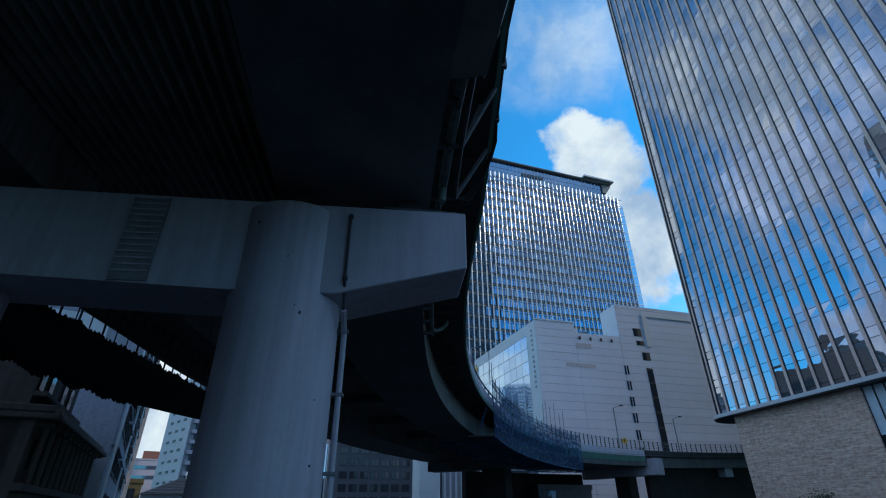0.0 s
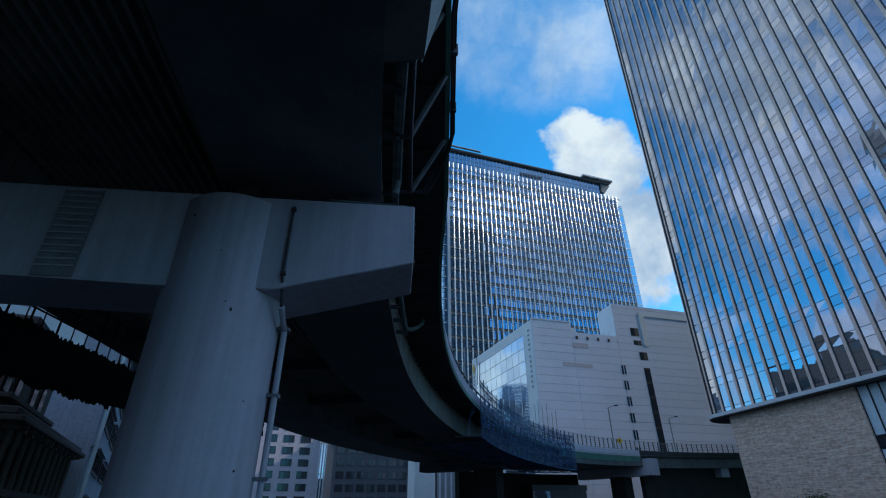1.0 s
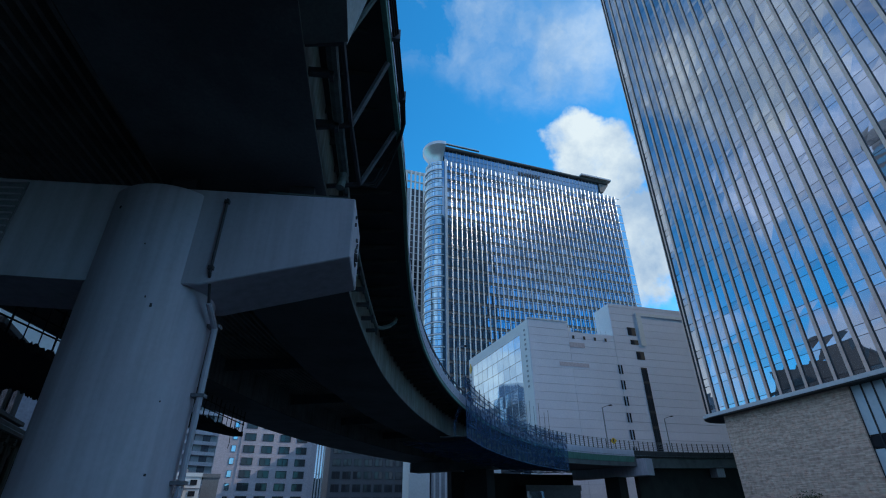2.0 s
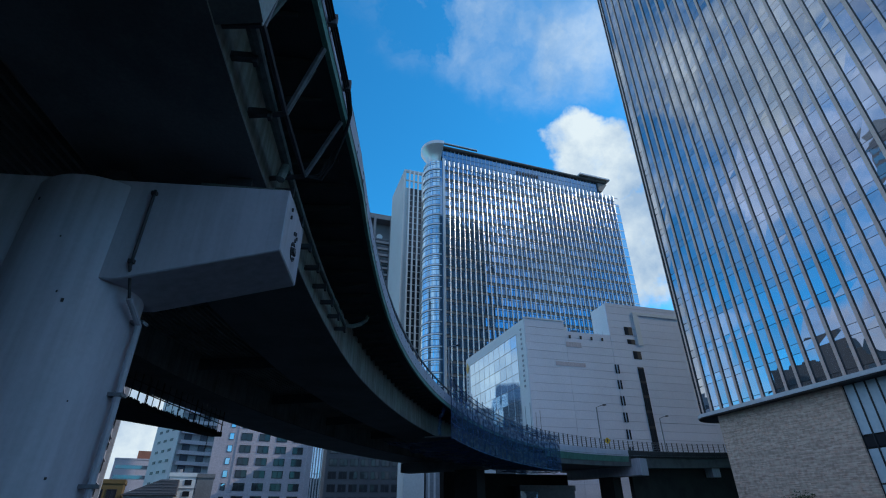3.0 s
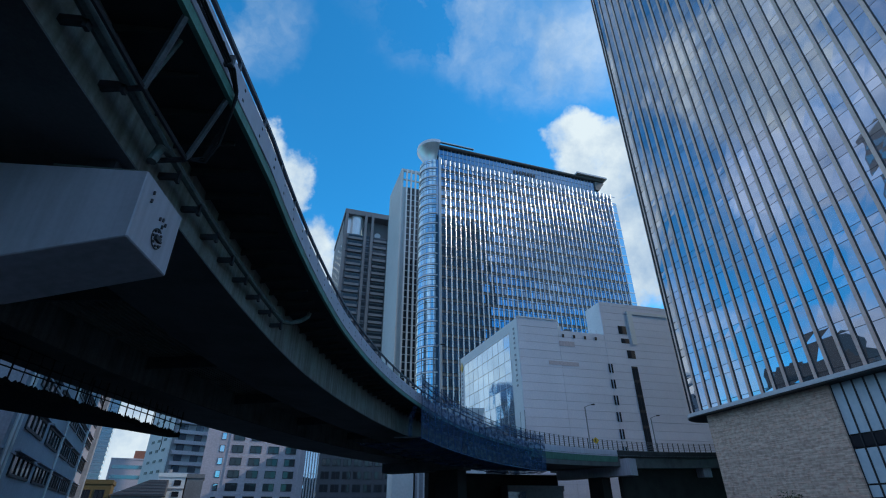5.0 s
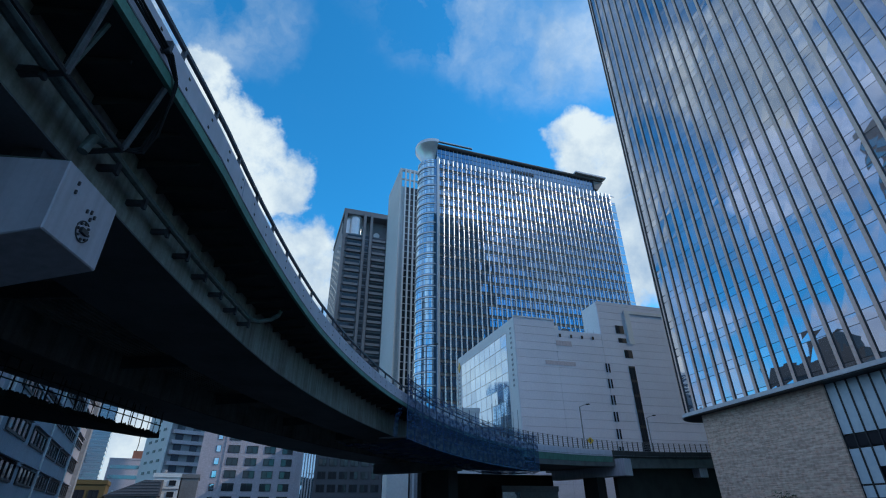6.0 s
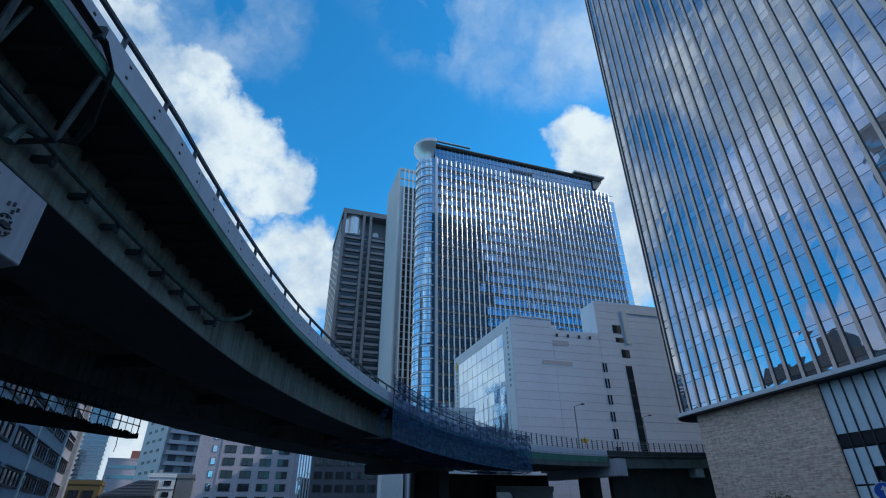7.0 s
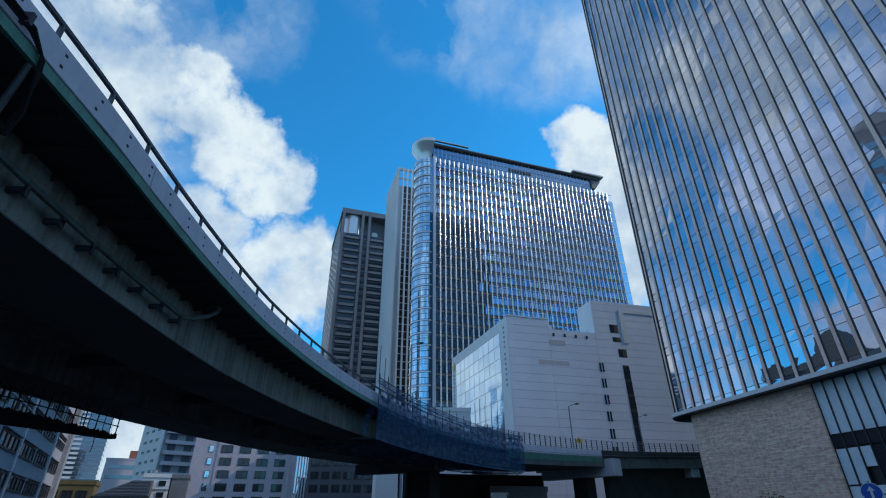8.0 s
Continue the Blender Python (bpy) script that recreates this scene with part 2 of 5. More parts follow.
M_SLATE = material("dark_slate_tile", (0.10, 0.10, 0.115), 0.7, vary=0.2, scale=0.2, fine=4)
M_ROOF = material("roof_grey", (0.20, 0.20, 0.21), 0.8, vary=0.2, scale=0.2, fine=4)
# near black, so that walls and columns below the road read as shade
M_UNDER = material("shade_dark_concrete", (0.035, 0.033, 0.032), 0.9, vary=0.4, scale=0.5, fine=8)
M_COVER = material("cover_plate_paint", (0.46, 0.50, 0.50), 0.55, vary=0.2, scale=0.8, fine=16)
M_RED = material("red_plant_house", (0.30, 0.12, 0.08), 0.7)
M_LEAF = material("leaf", (0.06, 0.09, 0.035), 0.6, vary=0.4, scale=6)
M_BARK = material("bark", (0.10, 0.08, 0.06), 0.9)
G_OFFICE = glass_material("office_glass", (0.44, 0.46, 0.52), 0.9, 0.015, 0.02, 0.22, 0.14)
G_TOWER = glass_material("tower_glass", (0.19, 0.31, 0.45), 0.9, 0.04, 0.03, 0.2, 0.45)
G_CURVE = glass_material("curved_glass", (0.38, 0.58, 0.70), 0.9, 0.04, 0.05, 0.3, 0.2)
G_HOTEL = glass_material("hotel_glass", (0.48, 0.64, 0.80), 0.9, 0.04, 0.06, 0.12, 0.1)
G_DARK = glass_material("dark_glass", (0.045, 0.05, 0.062), 0.3, 0.08, 0.02, 0.3, 0.4)
G_APT = glass_material("window_glass", (0.20, 0.24, 0.30), 0.6, 0.06, 0.03, 0.4, 0.6)


def brick_material():
    """Rough split-stone courses of mixed length, beige-brown."""
    mat = bpy.data.materials.new("split_stone")
    mat.use_nodes = True
    n, l = mat.node_tree.nodes, mat.node_tree.links
    b = n["Principled BSDF"]
    b.inputs["Roughness"].default_value = 0.85
    co = n.new("ShaderNodeTexCoord")
    mp = n.new("ShaderNodeMapping")
    mp.inputs["Rotation"].default_value = (radians(90), 0, 0)
    l.new(co.outputs["Object"], mp.inputs["Vector"])
    br = n.new("ShaderNodeTexBrick")
    br.inputs["Scale"].default_value = 1.0
    br.inputs["Brick Width"].default_value, br.inputs["Row Height"].default_value = 0.95, 0.10
    br.inputs["Mortar Size"].default_value, br.inputs["Mortar Smooth"].default_value = 0.006, 0.8
    br.inputs["Color1"].default_value, br.inputs["Color2"].default_value = (0.54, 0.385, 0.305, 1), (0.82, 0.60, 0.485, 1)
    br.inputs["Mortar"].default_value = (0.46, 0.35, 0.27, 1)
    br.offset_frequency, br.squash, br.squash_frequency = 2, 1.6, 3
    l.new(mp.outputs[0], br.inputs["Vector"])
    no = n.new("ShaderNodeTexNoise")
    no.inputs["Scale"].default_value, no.inputs["Detail"].default_value = 2.4, 7
    l.new(co.outputs["Object"], no.inputs["Vector"])
    mx = n.new("ShaderNodeMix")
    mx.data_type, mx.blend_type = "RGBA", "OVERLAY"
    mx.inputs["Factor"].default_value = 0.7
    l.new(br.outputs["Color"], mx.inputs[6])
    l.new(no.outputs["Fac"], mx.inputs[7])
    l.new(mx.outputs[2], b.inputs["Base Color"])
    hm = n.new("ShaderNodeMath")
    hm.operation = "ADD"
    l.new(br.outputs["Color"], hm.inputs[0])
    l.new(no.outputs["Fac"], hm.inputs[1])
    bu = n.new("ShaderNodeBump")
    bu.inputs["Strength"].default_value, bu.inputs["Distance"].default_value = 0.9, 0.06
    l.new(hm.outputs[0], bu.inputs["Height"])
    l.new(bu.outputs[0], b.inputs["Normal"])
    return mat


M_BRICK = brick_material()


def net_material():
    """Blue scaffold mesh, half open, with folds and slack."""
    mat = bpy.data.materials.new("blue_mesh")
    mat.use_nodes = True
    n, l = mat.node_tree.nodes, mat.node_tree.links
    out = n["Material Output"]
    b = n["Principled BSDF"]
    b.inputs["Roughness"].default_value = 0.7
    geo = n.new("ShaderNodeNewGeometry")
    no = n.new("ShaderNodeTexNoise")
    no.inputs["Scale"].default_value, no.inputs["Detail"].default_value = 0.7, 6
    mp = n.new("ShaderNodeMapping")
    mp.inputs["Scale"].default_value = (1.8, 1.8, 4.5)
    l.new(geo.outputs["Position"], mp.inputs["Vector"])
    l.new(mp.outputs[0], no.inputs["Vector"])
    ra = n.new("ShaderNodeValToRGB")
    ra.color_ramp.elements[0].color, ra.color_ramp.elements[1].color = (0.003, 0.018, 0.07, 1), (0.035, 0.14, 0.36, 1)
    ra.color_ramp.elements[0].position, ra.color_ramp.elements[1].position = 0.35, 0.65
    l.new(no.outputs["Fac"], ra.inputs[0])
    l.new(ra.outputs[0], b.inputs["Base Color"])
    tr = n.new("ShaderNodeBsdfTransparent")
    mr = n.new("ShaderNodeMapRange")
    mr.inputs["From Min"].default_value, mr.inputs["From Max"].default_value = 0.3, 0.7
    mr.inputs["To Min"].default_value, mr.inputs["To Max"].default_value = 0.93, 0.22
    l.new(no.outputs["Fac"], mr.inputs["Value"])
    ms = n.new("ShaderNodeMixShader")
    l.new(mr.outputs[0], ms.inputs[0])
    l.new(tr.outputs[0], ms.inputs[1])
    l.new(b.outputs[0], ms.inputs[2])
    l.new(ms.outputs[0], out.inputs["Surface"])
    return mat


M_NET = net_material()


# ---- small building kit ----
def thing(name, m=None, label="", category="", group="", kind=""):
    ob = new(name)
    ob.empty_display_size = 0.3
    if m is not None:
        ob.matrix_world = m
    return tagged(ob, label, category, group, kind)


def mesh_of(name, bm, mat):
    me = bpy.data.meshes.new(name)
    bmesh.ops.recalc_face_normals(bm, faces=bm.faces)
    bm.to_mesh(me)
    bm.free()
    me.materials.append(mat)
    return me


def part(name, bm, mat, parent, label=""):
    ob = new(name, bm if isinstance(bm, bpy.types.Mesh) else mesh_of(name, bm, mat))
    ob.parent = parent
    if label:
        ob["label"] = label
    return ob


def placed(name, me, parent, m):
    ob = new(name, me)
    ob.parent = parent
    ob.matrix_local = m
    return ob


def box(bm, x0, x1, y0, y1, z0, z1, bevel=0.0):
    v = [bm.verts.new(p) for p in ((x0, y0, z0), (x1, y0, z0), (x1, y1, z0), (x0, y1, z0),
                                   (x0, y0, z1), (x1, y0, z1), (x1, y1, z1), (x0, y1, z1))]
    fs = [bm.faces.new([v[i] for i in f]) for f in ((3, 2, 1, 0), (4, 5, 6, 7), (0, 1, 5, 4), (1, 2, 6, 5), (2, 3, 7, 6), (3, 0, 4, 7))]
    if bevel:
        es = list({e for f in fs for e in f.edges})
        bmesh.ops.bevel(bm, geom=es, offset=bevel, segments=1, affect="EDGES")
    return bm


def boxed(*a, bevel=0.0):
    return box(bmesh.new(), *a, bevel=bevel)


def prism(poly, axis, a, b):
    """A closed polygon (pairs) drawn out from a to b along an axis."""
    bm = bmesh.new()
    put = {"x": lambda u, v, w: (w, u, v), "y": lambda u, v, w: (u, w, v), "z": lambda u, v, w: (u, v, w)}[axis]
    lo = [bm.verts.new(put(u, v, a)) for u, v in poly]
    hi = [bm.verts.new(put(u, v, b)) for u, v in poly]
    bm.faces.new(lo[::-1])
    bm.faces.new(hi)
    for i in range(len(poly)):
        j = (i + 1) % len(poly)
        bm.faces.new((lo[i], lo[j], hi[j], hi[i]))
    return bm


def tube(bm, pts, r, n=8):
    """A round bar through the points."""
    rings = []
    pts = [Vector(p) for p in pts]
    for i, p in enumerate(pts):
        d = (pts[min(i + 1, len(pts) - 1)] - pts[max(i - 1, 0)]).normalized()
        s = d.cross(Vector((0, 0, 1)))
        s = s.normalized() if s.length > 1e-3 else Vector((1, 0, 0))
        u = s.cross(d)
        rings.append([bm.verts.new(p + r * (math.cos(k * math.tau / n) * s + math.sin(k * math.tau / n) * u)) for k in range(n)])
    for a, b in zip(rings, rings[1:]):
        for k in range(n):
            bm.faces.new((a[k], a[(k + 1) % n], b[(k + 1) % n], b[k]))
    bm.faces.new(rings[0][::-1])
    bm.faces.new(rings[-1])
    return bm


def tubed(pts, r, n=8):
    return tube(bmesh.new(), pts, r, n)


def frame_at(x, y, az, z=0.0):
    """Local x runs along the azimuth az (degrees clockwise from +y), local y points away from the viewer's side, z up."""
    return pose(x, y, z, 0, 0, 90 - az)

# ---- ground ----
ground = part("ground", boxed(-1500, 1500, -1500, 1500, -0.4, 0.0), M_ASPHALT, None)
tagged(ground, "dark asphalt street ground", "ground", kind="structure")

# ---- the curved elevated road ----
CX, CY, RAD, SUPER = 79.9, 16.0, 79.0, 0.015


def rise(ph):
    return 0.05 * max(0.0, ph - 34.0) + 0.04 * min(12.0, max(0.0, 3.0 - ph))


def bp(ph, w, z):
    """A point of the road: angle along the bend in degrees, metres in from the outer edge, height."""
    if w > 10.2:      # the carriageway widens along the bend
        w += 0.09 * min(max(ph, 0.0), 18.0) * min(1.0, (w - 10.2) / 1.5)
    if w < 0.6 and ph < -4.0:      # behind the pier the outer edge runs straight
        w += min(0.75, RAD * (math.cos(radians(4.0)) - math.cos(radians(ph))))
    a, r = radians(ph), RAD + w
    return Vector((CX - r * math.cos(a), CY + r * math.sin(a), z + SUPER * max(w, 0.0) + rise(ph)))


def road_frame(ph, w=0.0, z=0.0, on_arc=False):
    """Local x runs inwards under the deck, local y along the road, z up."""
    p = bp(ph, w, z)
    a = radians(ph)
    if on_arc:
        p.x, p.y = CX - (RAD + w) * math.cos(a), CY + (RAD + w) * math.sin(a)
    t = Vector((math.sin(a), math.cos(a), 0))
    u = Vector((-math.cos(a), math.sin(a), 0))
    return Matrix(((u.x, t.x, 0, p.x), (u.y, t.y, 0, p.y), (0, 0, 1, p.z), (0, 0, 0, 1)))


def sweep(sect, ph0, ph1, step=1.0, closed=True):
    """A section (metres in, height) drawn along the bend."""
    bm = bmesh.new()
    n = max(1, round((ph1 - ph0) / step))
    rings = [[bm.verts.new(bp(ph0 + (ph1 - ph0) * i / n, w, z)) for w, z in sect] for i in range(n + 1)]
    m = len(sect)
    for a, b in zip(rings, rings[1:]):
        for k in range(m if closed else m - 1):
            bm.faces.new((a[k], a[(k + 1) % m], b[(k + 1) % m], b[k]))
    if closed:
        bm.faces.new(rings[0][::-1])
        bm.faces.new(rings[-1])
    return bm


def rect(w0, w1, z0, z1):
    return [(w0, z0), (w1, z0), (w1, z1), (w0, z1)]


PH0, PH1, PH2 = -48.0, 36.5, 84.0
WIDTH = 13.5
viaduct = thing("viaduct", label="curved elevated road with dark steel box girders and pale concrete parapets", category="elevated road", kind="structure")
part("deck_slab", sweep([(0.28, 8.36), (WIDTH - 0.28, 8.36), (WIDTH - 0.28, 8.62), (0.28, 8.62)], PH0, PH2), M_SHADED, viaduct, "concrete deck slab coloured dark for the shade beneath")
part("road_surface", sweep(rect(0.55, WIDTH - 0.55, 8.624, 8.66), PH0, PH2, 1.5), M_ASPHALT, viaduct, "dark asphalt carriageway")
B1, B2 = (1.62, 4.35), (9.2, 11.7)
for lo, hi in (B1, B2):
    g = part("box_girder", sweep([(lo, 6.86), (hi, 6.86), (hi, 8.36), (lo, 8.36)], PH0, PH1), M_GIRDER, viaduct, "dark painted steel box girder")
    part("web", sweep(rect(lo - 0.03, lo - 0.004, 6.86, 8.34), PH0, PH1), M_WEB, g, "grey-green streaked side plate")
    part("flange", sweep(rect(lo - 0.12, hi + 0.12, 6.82, 6.856), PH0, PH1), M_GIRDER, g)
# corrugated decking between the girders
ribs = []
k, w = 0, B1[1] + 0.1
while w < B2[0] - 0.1:
    ribs += [(w, 8.30), (w + 0.05, 8.08), (w + 0.13, 8.08), (w + 0.18, 8.30)]
    w += 0.235
ribs = ribs + [(ribs[-1][0], 8.34), (ribs[0][0], 8.34)]
tagged(part("corrugated_decking", sweep(ribs, PH0, 40.0, 1.2), M_FORM, viaduct, "dark ribbed steel decking"), kind="stuff")
# cross frames between the girders
cross = mesh_of("cross_frame", boxed(B1[1] + 0.02, B2[0] - 0.02, -0.06, 0.06, 7.55, 8.06), M_GIRDER)
for ph in (-24, -18, -12, -0.5, 4.5, 9.5, 14.5, 19.5, 24.5):
    f = road_frame(ph)
    f.translation.z = SUPER * 7.0
    placed("cross_frame", cross, viaduct, f)
# ribs under the overhang
rib_bm = bmesh.new()
for (a, b) in (((0.34, 8.345), (1.57, 8.345)),):
    vs = [(0.34, 8.355), (1.57, 8.355), (1.57, 8.16), (1.35, 8.18), (0.45, 8.27), (0.34, 8.28)]
    lo = [rib_bm.verts.new((x, -0.02, z)) for x, z in vs]
    hi = [rib_bm.verts.new((x, 0.02, z)) for x, z in vs]
    rib_bm.faces.new(lo)
    rib_bm.faces.new(hi[::-1])
    for i in range(6):
        rib_bm.faces.new((lo[i], lo[(i + 1) % 6], hi[(i + 1) % 6], hi[i]))
rib_me = mesh_of("overhang_rib", rib_bm, M_SHADED)
ph = -14.0
while ph < 36:
    placed("overhang_rib", rib_me, viaduct, road_frame(ph))
    ph += 0.62

# parapets, in cast lengths with open joints
JOINT = 4.1
outer_par = [(0.0, 8.43), (0.02, 9.22), (0.05, 9.25), (0.24, 9.25), (0.28, 9.20), (0.30, 8.63), (0.27, 8.625), (0.27, 8.43)]
ph = PH0
while ph < PH2:
    e = min(ph + JOINT, PH2)
    # lengths from 50 degrees on are coloured dark to stand for shade
    part("parapet", sweep(outer_par, ph + 0.015, e - 0.015, 0.7), M_PARAPET if ph < 50.0 else M_SHADED, viaduct, "concrete parapet with tie-hole marks, pale grey, far lengths coloured dark for shade")
    part("inner_parapet", sweep([(WIDTH - 0.3, 8.63), (WIDTH - 0.28, 9.25), (WIDTH - 0.02, 9.25), (WIDTH, 8.62)], ph + 0.015, e - 0.015, 1.0), M_PARAPET, viaduct)
    ph = e
part("fascia", sweep([(-0.016, 8.35), (0.07, 8.345), (0.07, 8.426), (-0.004, 8.43), (-0.004, 8.565), (-0.016, 8.56)], PH0, PH1), M_GREEN, viaduct, "green-grey painted fascia edge")
part("edge_soffit", sweep([(0.075, 8.355), (0.29, 8.362), (0.276, 8.426), (0.075, 8.426)], PH0, PH1), M_SHADED, viaduct)
part("drip_edge", sweep(rect(-0.026, -0.002, 8.568, 8.60), PH0, PH2), M_GALV, viaduct)
# rows of small dark tie holes in the parapet face
hole = mesh_of("tie_hole", boxed(-0.006, 0.03, -0.035, 0.035, -0.03, 0.03), M_MARK)
random.seed(3)
ph = -9.0
while ph < 16:
    for z in (8.82, 9.06):
        placed("tie_hole", hole, viaduct, road_frame(ph + random.uniform(-.05, .05), 0.004 + (z - 8.62) / 30, z + random.uniform(-.03, .03)))
    ph += 0.75
# steel rail on posts
part("rail", sweep([(0.11, 9.60), (0.19, 9.60), (0.19, 9.68), (0.11, 9.68)], PH0, PH1), M_RAIL, viaduct, "dark steel top rail")
post = mesh_of("rail_post", boxed(-0.04, 0.04, -0.03, 0.03, 9.24, 9.61), M_RAIL)
ph = -30.0
while ph < PH1:
    placed("rail_post", post, viaduct, road_frame(ph, 0.0) @ Matrix.Translation((0.15, 0, 0)))
    ph += 1.12

# drain pipe along the girder web, on brackets
pipe = part("drain_pipe", tubed([bp(-17 + i * 0.5, 1.22, 7.42) for i in range(24)] + [bp(-5.3, 1.22, 7.4)], 0.095), M_PIPE, viaduct, "dull green drain pipe")
pts = [bp(-5.1 + i * 0.45, 1.25, 7.50) for i in range(14)]
pts += [bp(1.05, 1.12, 7.62), bp(1.35, 0.92, 7.86), bp(1.5, 0.75, 8.1), bp(1.55, 0.7, 8.36)]
part("drain_pipe", tubed(pts, 0.075), M_PIPE, viaduct, "dull green drain pipe with a bent end")
part("drain_pipe", tubed([bp(-5.45, 1.25, 6.95), bp(-5.4, 1.22, 7.3), bp(-5.2, 1.24, 7.46), bp(-5.0, 1.25, 7.5)], 0.085), M_PIPE, viaduct)
brk = bmesh.new()
box(brk, -0.42, 0.0, -0.05, 0.05, -0.06, 0.05)
box(brk, -0.42, -0.36, -0.05, 0.05, -0.14, 0.16)
brk_me = mesh_of("pipe_bracket", brk, M_DARKSTEEL)
ph = -16.5
while ph < 0.9:
    if abs(ph + 5.4) > 0.5:
        placed("pipe_bracket", brk_me, viaduct, road_frame(ph, 1.62, 7.33))
    ph += 0.78
# braced frame that hangs beside the girder, with bundled cables up to the parapet
inner = [(-5.15, 0.93, 7.37), (-6.33, 1.0, 7.38), (-7.52, 1.05, 7.38), (-8.7, 1.05, 7.38), (-9.9, 1.05, 7.38), (-11.1, 1.05, 7.38)]
outer = [(-5.53, 0.08, 8.36), (-6.74, 0.06, 8.36), (-7.95, 0.06, 8.36), (-9.15, 0.06, 8.36), (-10.3, 0.06, 8.36)]
for a, b in zip(inner, outer):
    part("brace", tubed([bp(*a), bp(*b)], 0.055, 6), M_GALV, viaduct, "grey steel diagonal brace")
for a, b in zip(inner[1:], outer):
    part("strut", tubed([bp(*a), bp(a[0] - 0.1, 0.62, 8.34)], 0.04, 6), M_PIPE, viaduct)
for a, b in zip(inner, inner[1:]):
    part("chord", tubed([bp(*a), bp(*b)], 0.045, 6), M_DARKSTEEL, viaduct)
for a in inner:
    part("hanger", tubed([bp(*a), bp(a[0], 1.58, 7.28)], 0.05, 6), M_DARKSTEEL, viaduct)
for i in range(3):
    q = [bp(-5.15, 0.93, 7.36), bp(-5.12, 0.66 - .03 * i, 7.46 - .06 * i), bp(-5.2, 0.36 - 0.05 * i, 7.78 - .05 * i), bp(-5.38 - .05 * i, 0.05 - .04 * i, 8.22),
         bp(-5.5 - .05 * i, -0.06 - .03 * i, 8.50), bp(-5.8, -0.06 - .03 * i, 8.70 + .03 * i), bp(-7.4, -0.05 - .03 * i, 8.74 + .05 * i), bp(-10, -0.05 - .03 * i, 8.74 + .05 * i), bp(-15, -0.05 - .03 * i, 8.74 + .05 * i), bp(-22, -0.05 - .03 * i, 8.74 + .05 * i)]
    part("cable", tubed(q, 0.025, 6), M_CABLE, viaduct, "black cable")
clip = mesh_of("cable_clip", boxed(-0.16, 0.0, -0.04, 0.04, 8.68, 8.92), M_DARKSTEEL)
for ph in (-5.9, -6.9, -7.9, -8.9, -9.9, -11.4, -13.0, -14.6):
    placed("cable_clip", clip, viaduct, road_frame(ph))
# cover plate over the girder's edge further back
plate = bmesh.new()
lo_e = [plate.verts.new(bp(-7.7 - 0.6 * i, 0.95, 7.03)) for i in range(21)]
hi_e = [plate.verts.new(bp(-7.85 - 0.6 * i, 0.61, 8.30)) for i in range(21)]
for i in range(20):
    plate.faces.new((lo_e[i], lo_e[i + 1], hi_e[i + 1], hi_e[i]))
ex = bmesh.ops.extrude_face_region(plate, geom=plate.faces[:])
bmesh.ops.translate(plate, vec=(-0.02, 0, 0.01), verts=[v for v in ex["geom"] if isinstance(v, bmesh.types.BMVert)])
part("cover_plate", plate, M_COVER, viaduct, "pale grey-green painted cover plate")
part("cover_plate", sweep([(0.93, 7.015), (1.50, 6.86), (1.50, 6.89), (0.94, 7.045)], -20.0, -7.75), M_GIRDER, viaduct, "dark cover plate")

# ---- pier under the deck ----
PP = -5.4
pier = thing("road_pier", road_frame(PP, on_arc=True) @ Matrix.Translation((0, 0, -rise(PP))), "grey-painted steel pier with a wide cantilever crossbeam", "bridge pier", "road piers")
TIP, C1W, C2W, HALF = 0.86, 4.08, 9.9, 0.68
top = lambda w: 6.64 + SUPER * w
beam_poly = [(TIP, top(TIP)), (TIP, 5.50), (3.15, 4.92), (5.0, 4.94), (9.0, 5.10), (10.8, 5.10), (13.9, 5.9), (13.9, top(13.9))]
bmb = prism(beam_poly, "y", -HALF, HALF)
bmesh.ops.bevel(bmb, geom=bmb.edges[:], offset=0.018, segments=1, affect="EDGES")
part("crossbeam", bmb, M_PIER, pier, "grey-painted box crossbeam with a tapering end")
for w in (C1W, C2W):
    bmc = bmesh.new()
    n, prof = 40, [(0.97, 0.0), (0.97, 6.49 + SUPER * w), (0.94, 6.53 + SUPER * w), (0.80, 6.54 + SUPER * w), (0.0, 6.54 + SUPER * w)]
    rings = [[bmc.verts.new((w + r * math.cos(k * math.tau / n), r * math.sin(k * math.tau / n), z)) for k in range(n)] for r, z in prof[:-1]]
    for a, b in zip(rings, rings[1:]):
        for k in range(n):
            bmc.faces.new((a[k], a[(k + 1) % n], b[(k + 1) % n], b[k]))
    bmc.faces.new(rings[-1])
    for f in bmc.faces:
        f.smooth = len(f.verts) == 4
    part("column", bmc, M_PIER, pier, "round grey-painted column with dark scuffs")
# small scuffs and studs on the column, a weld band, the drain
random.seed(11)
for k in range(7):
    a = radians(random.uniform(195, 300))
    z = random.uniform(2.2, 6.3)
    s = random.uniform(0.006, 0.017)
    bmk = boxed(-s, s, -0.012, 0.006, -s * random.uniform(1, 2.5), s * 1.5)
    o = part("scuff", bmk, M_MARK, pier)
    o.matrix_local = Matrix.Translation((C1W + 0.97 * math.cos(a), 0.97 * math.sin(a), z)) @ pose(0, 0, 0, 0, 0, math.degrees(a) + 90)
dp = [(2.98, -HALF - 0.03, 6.50), (2.98, -HALF - 0.03, 5.12), (2.99, -0.45, 4.72), (2.99, 0.02, 4.45), (2.99, 0.06, 2.6), (2.99, 0.06, 0.0)]
part("conduit", tubed(dp[:3], 0.024), M_DARKSTEEL, pier, "thin dark conduit")
part("drainpipe", tubed(dp[2:], 0.05, 10), M_PIER, pier, "grey drainpipe strapped to the column")
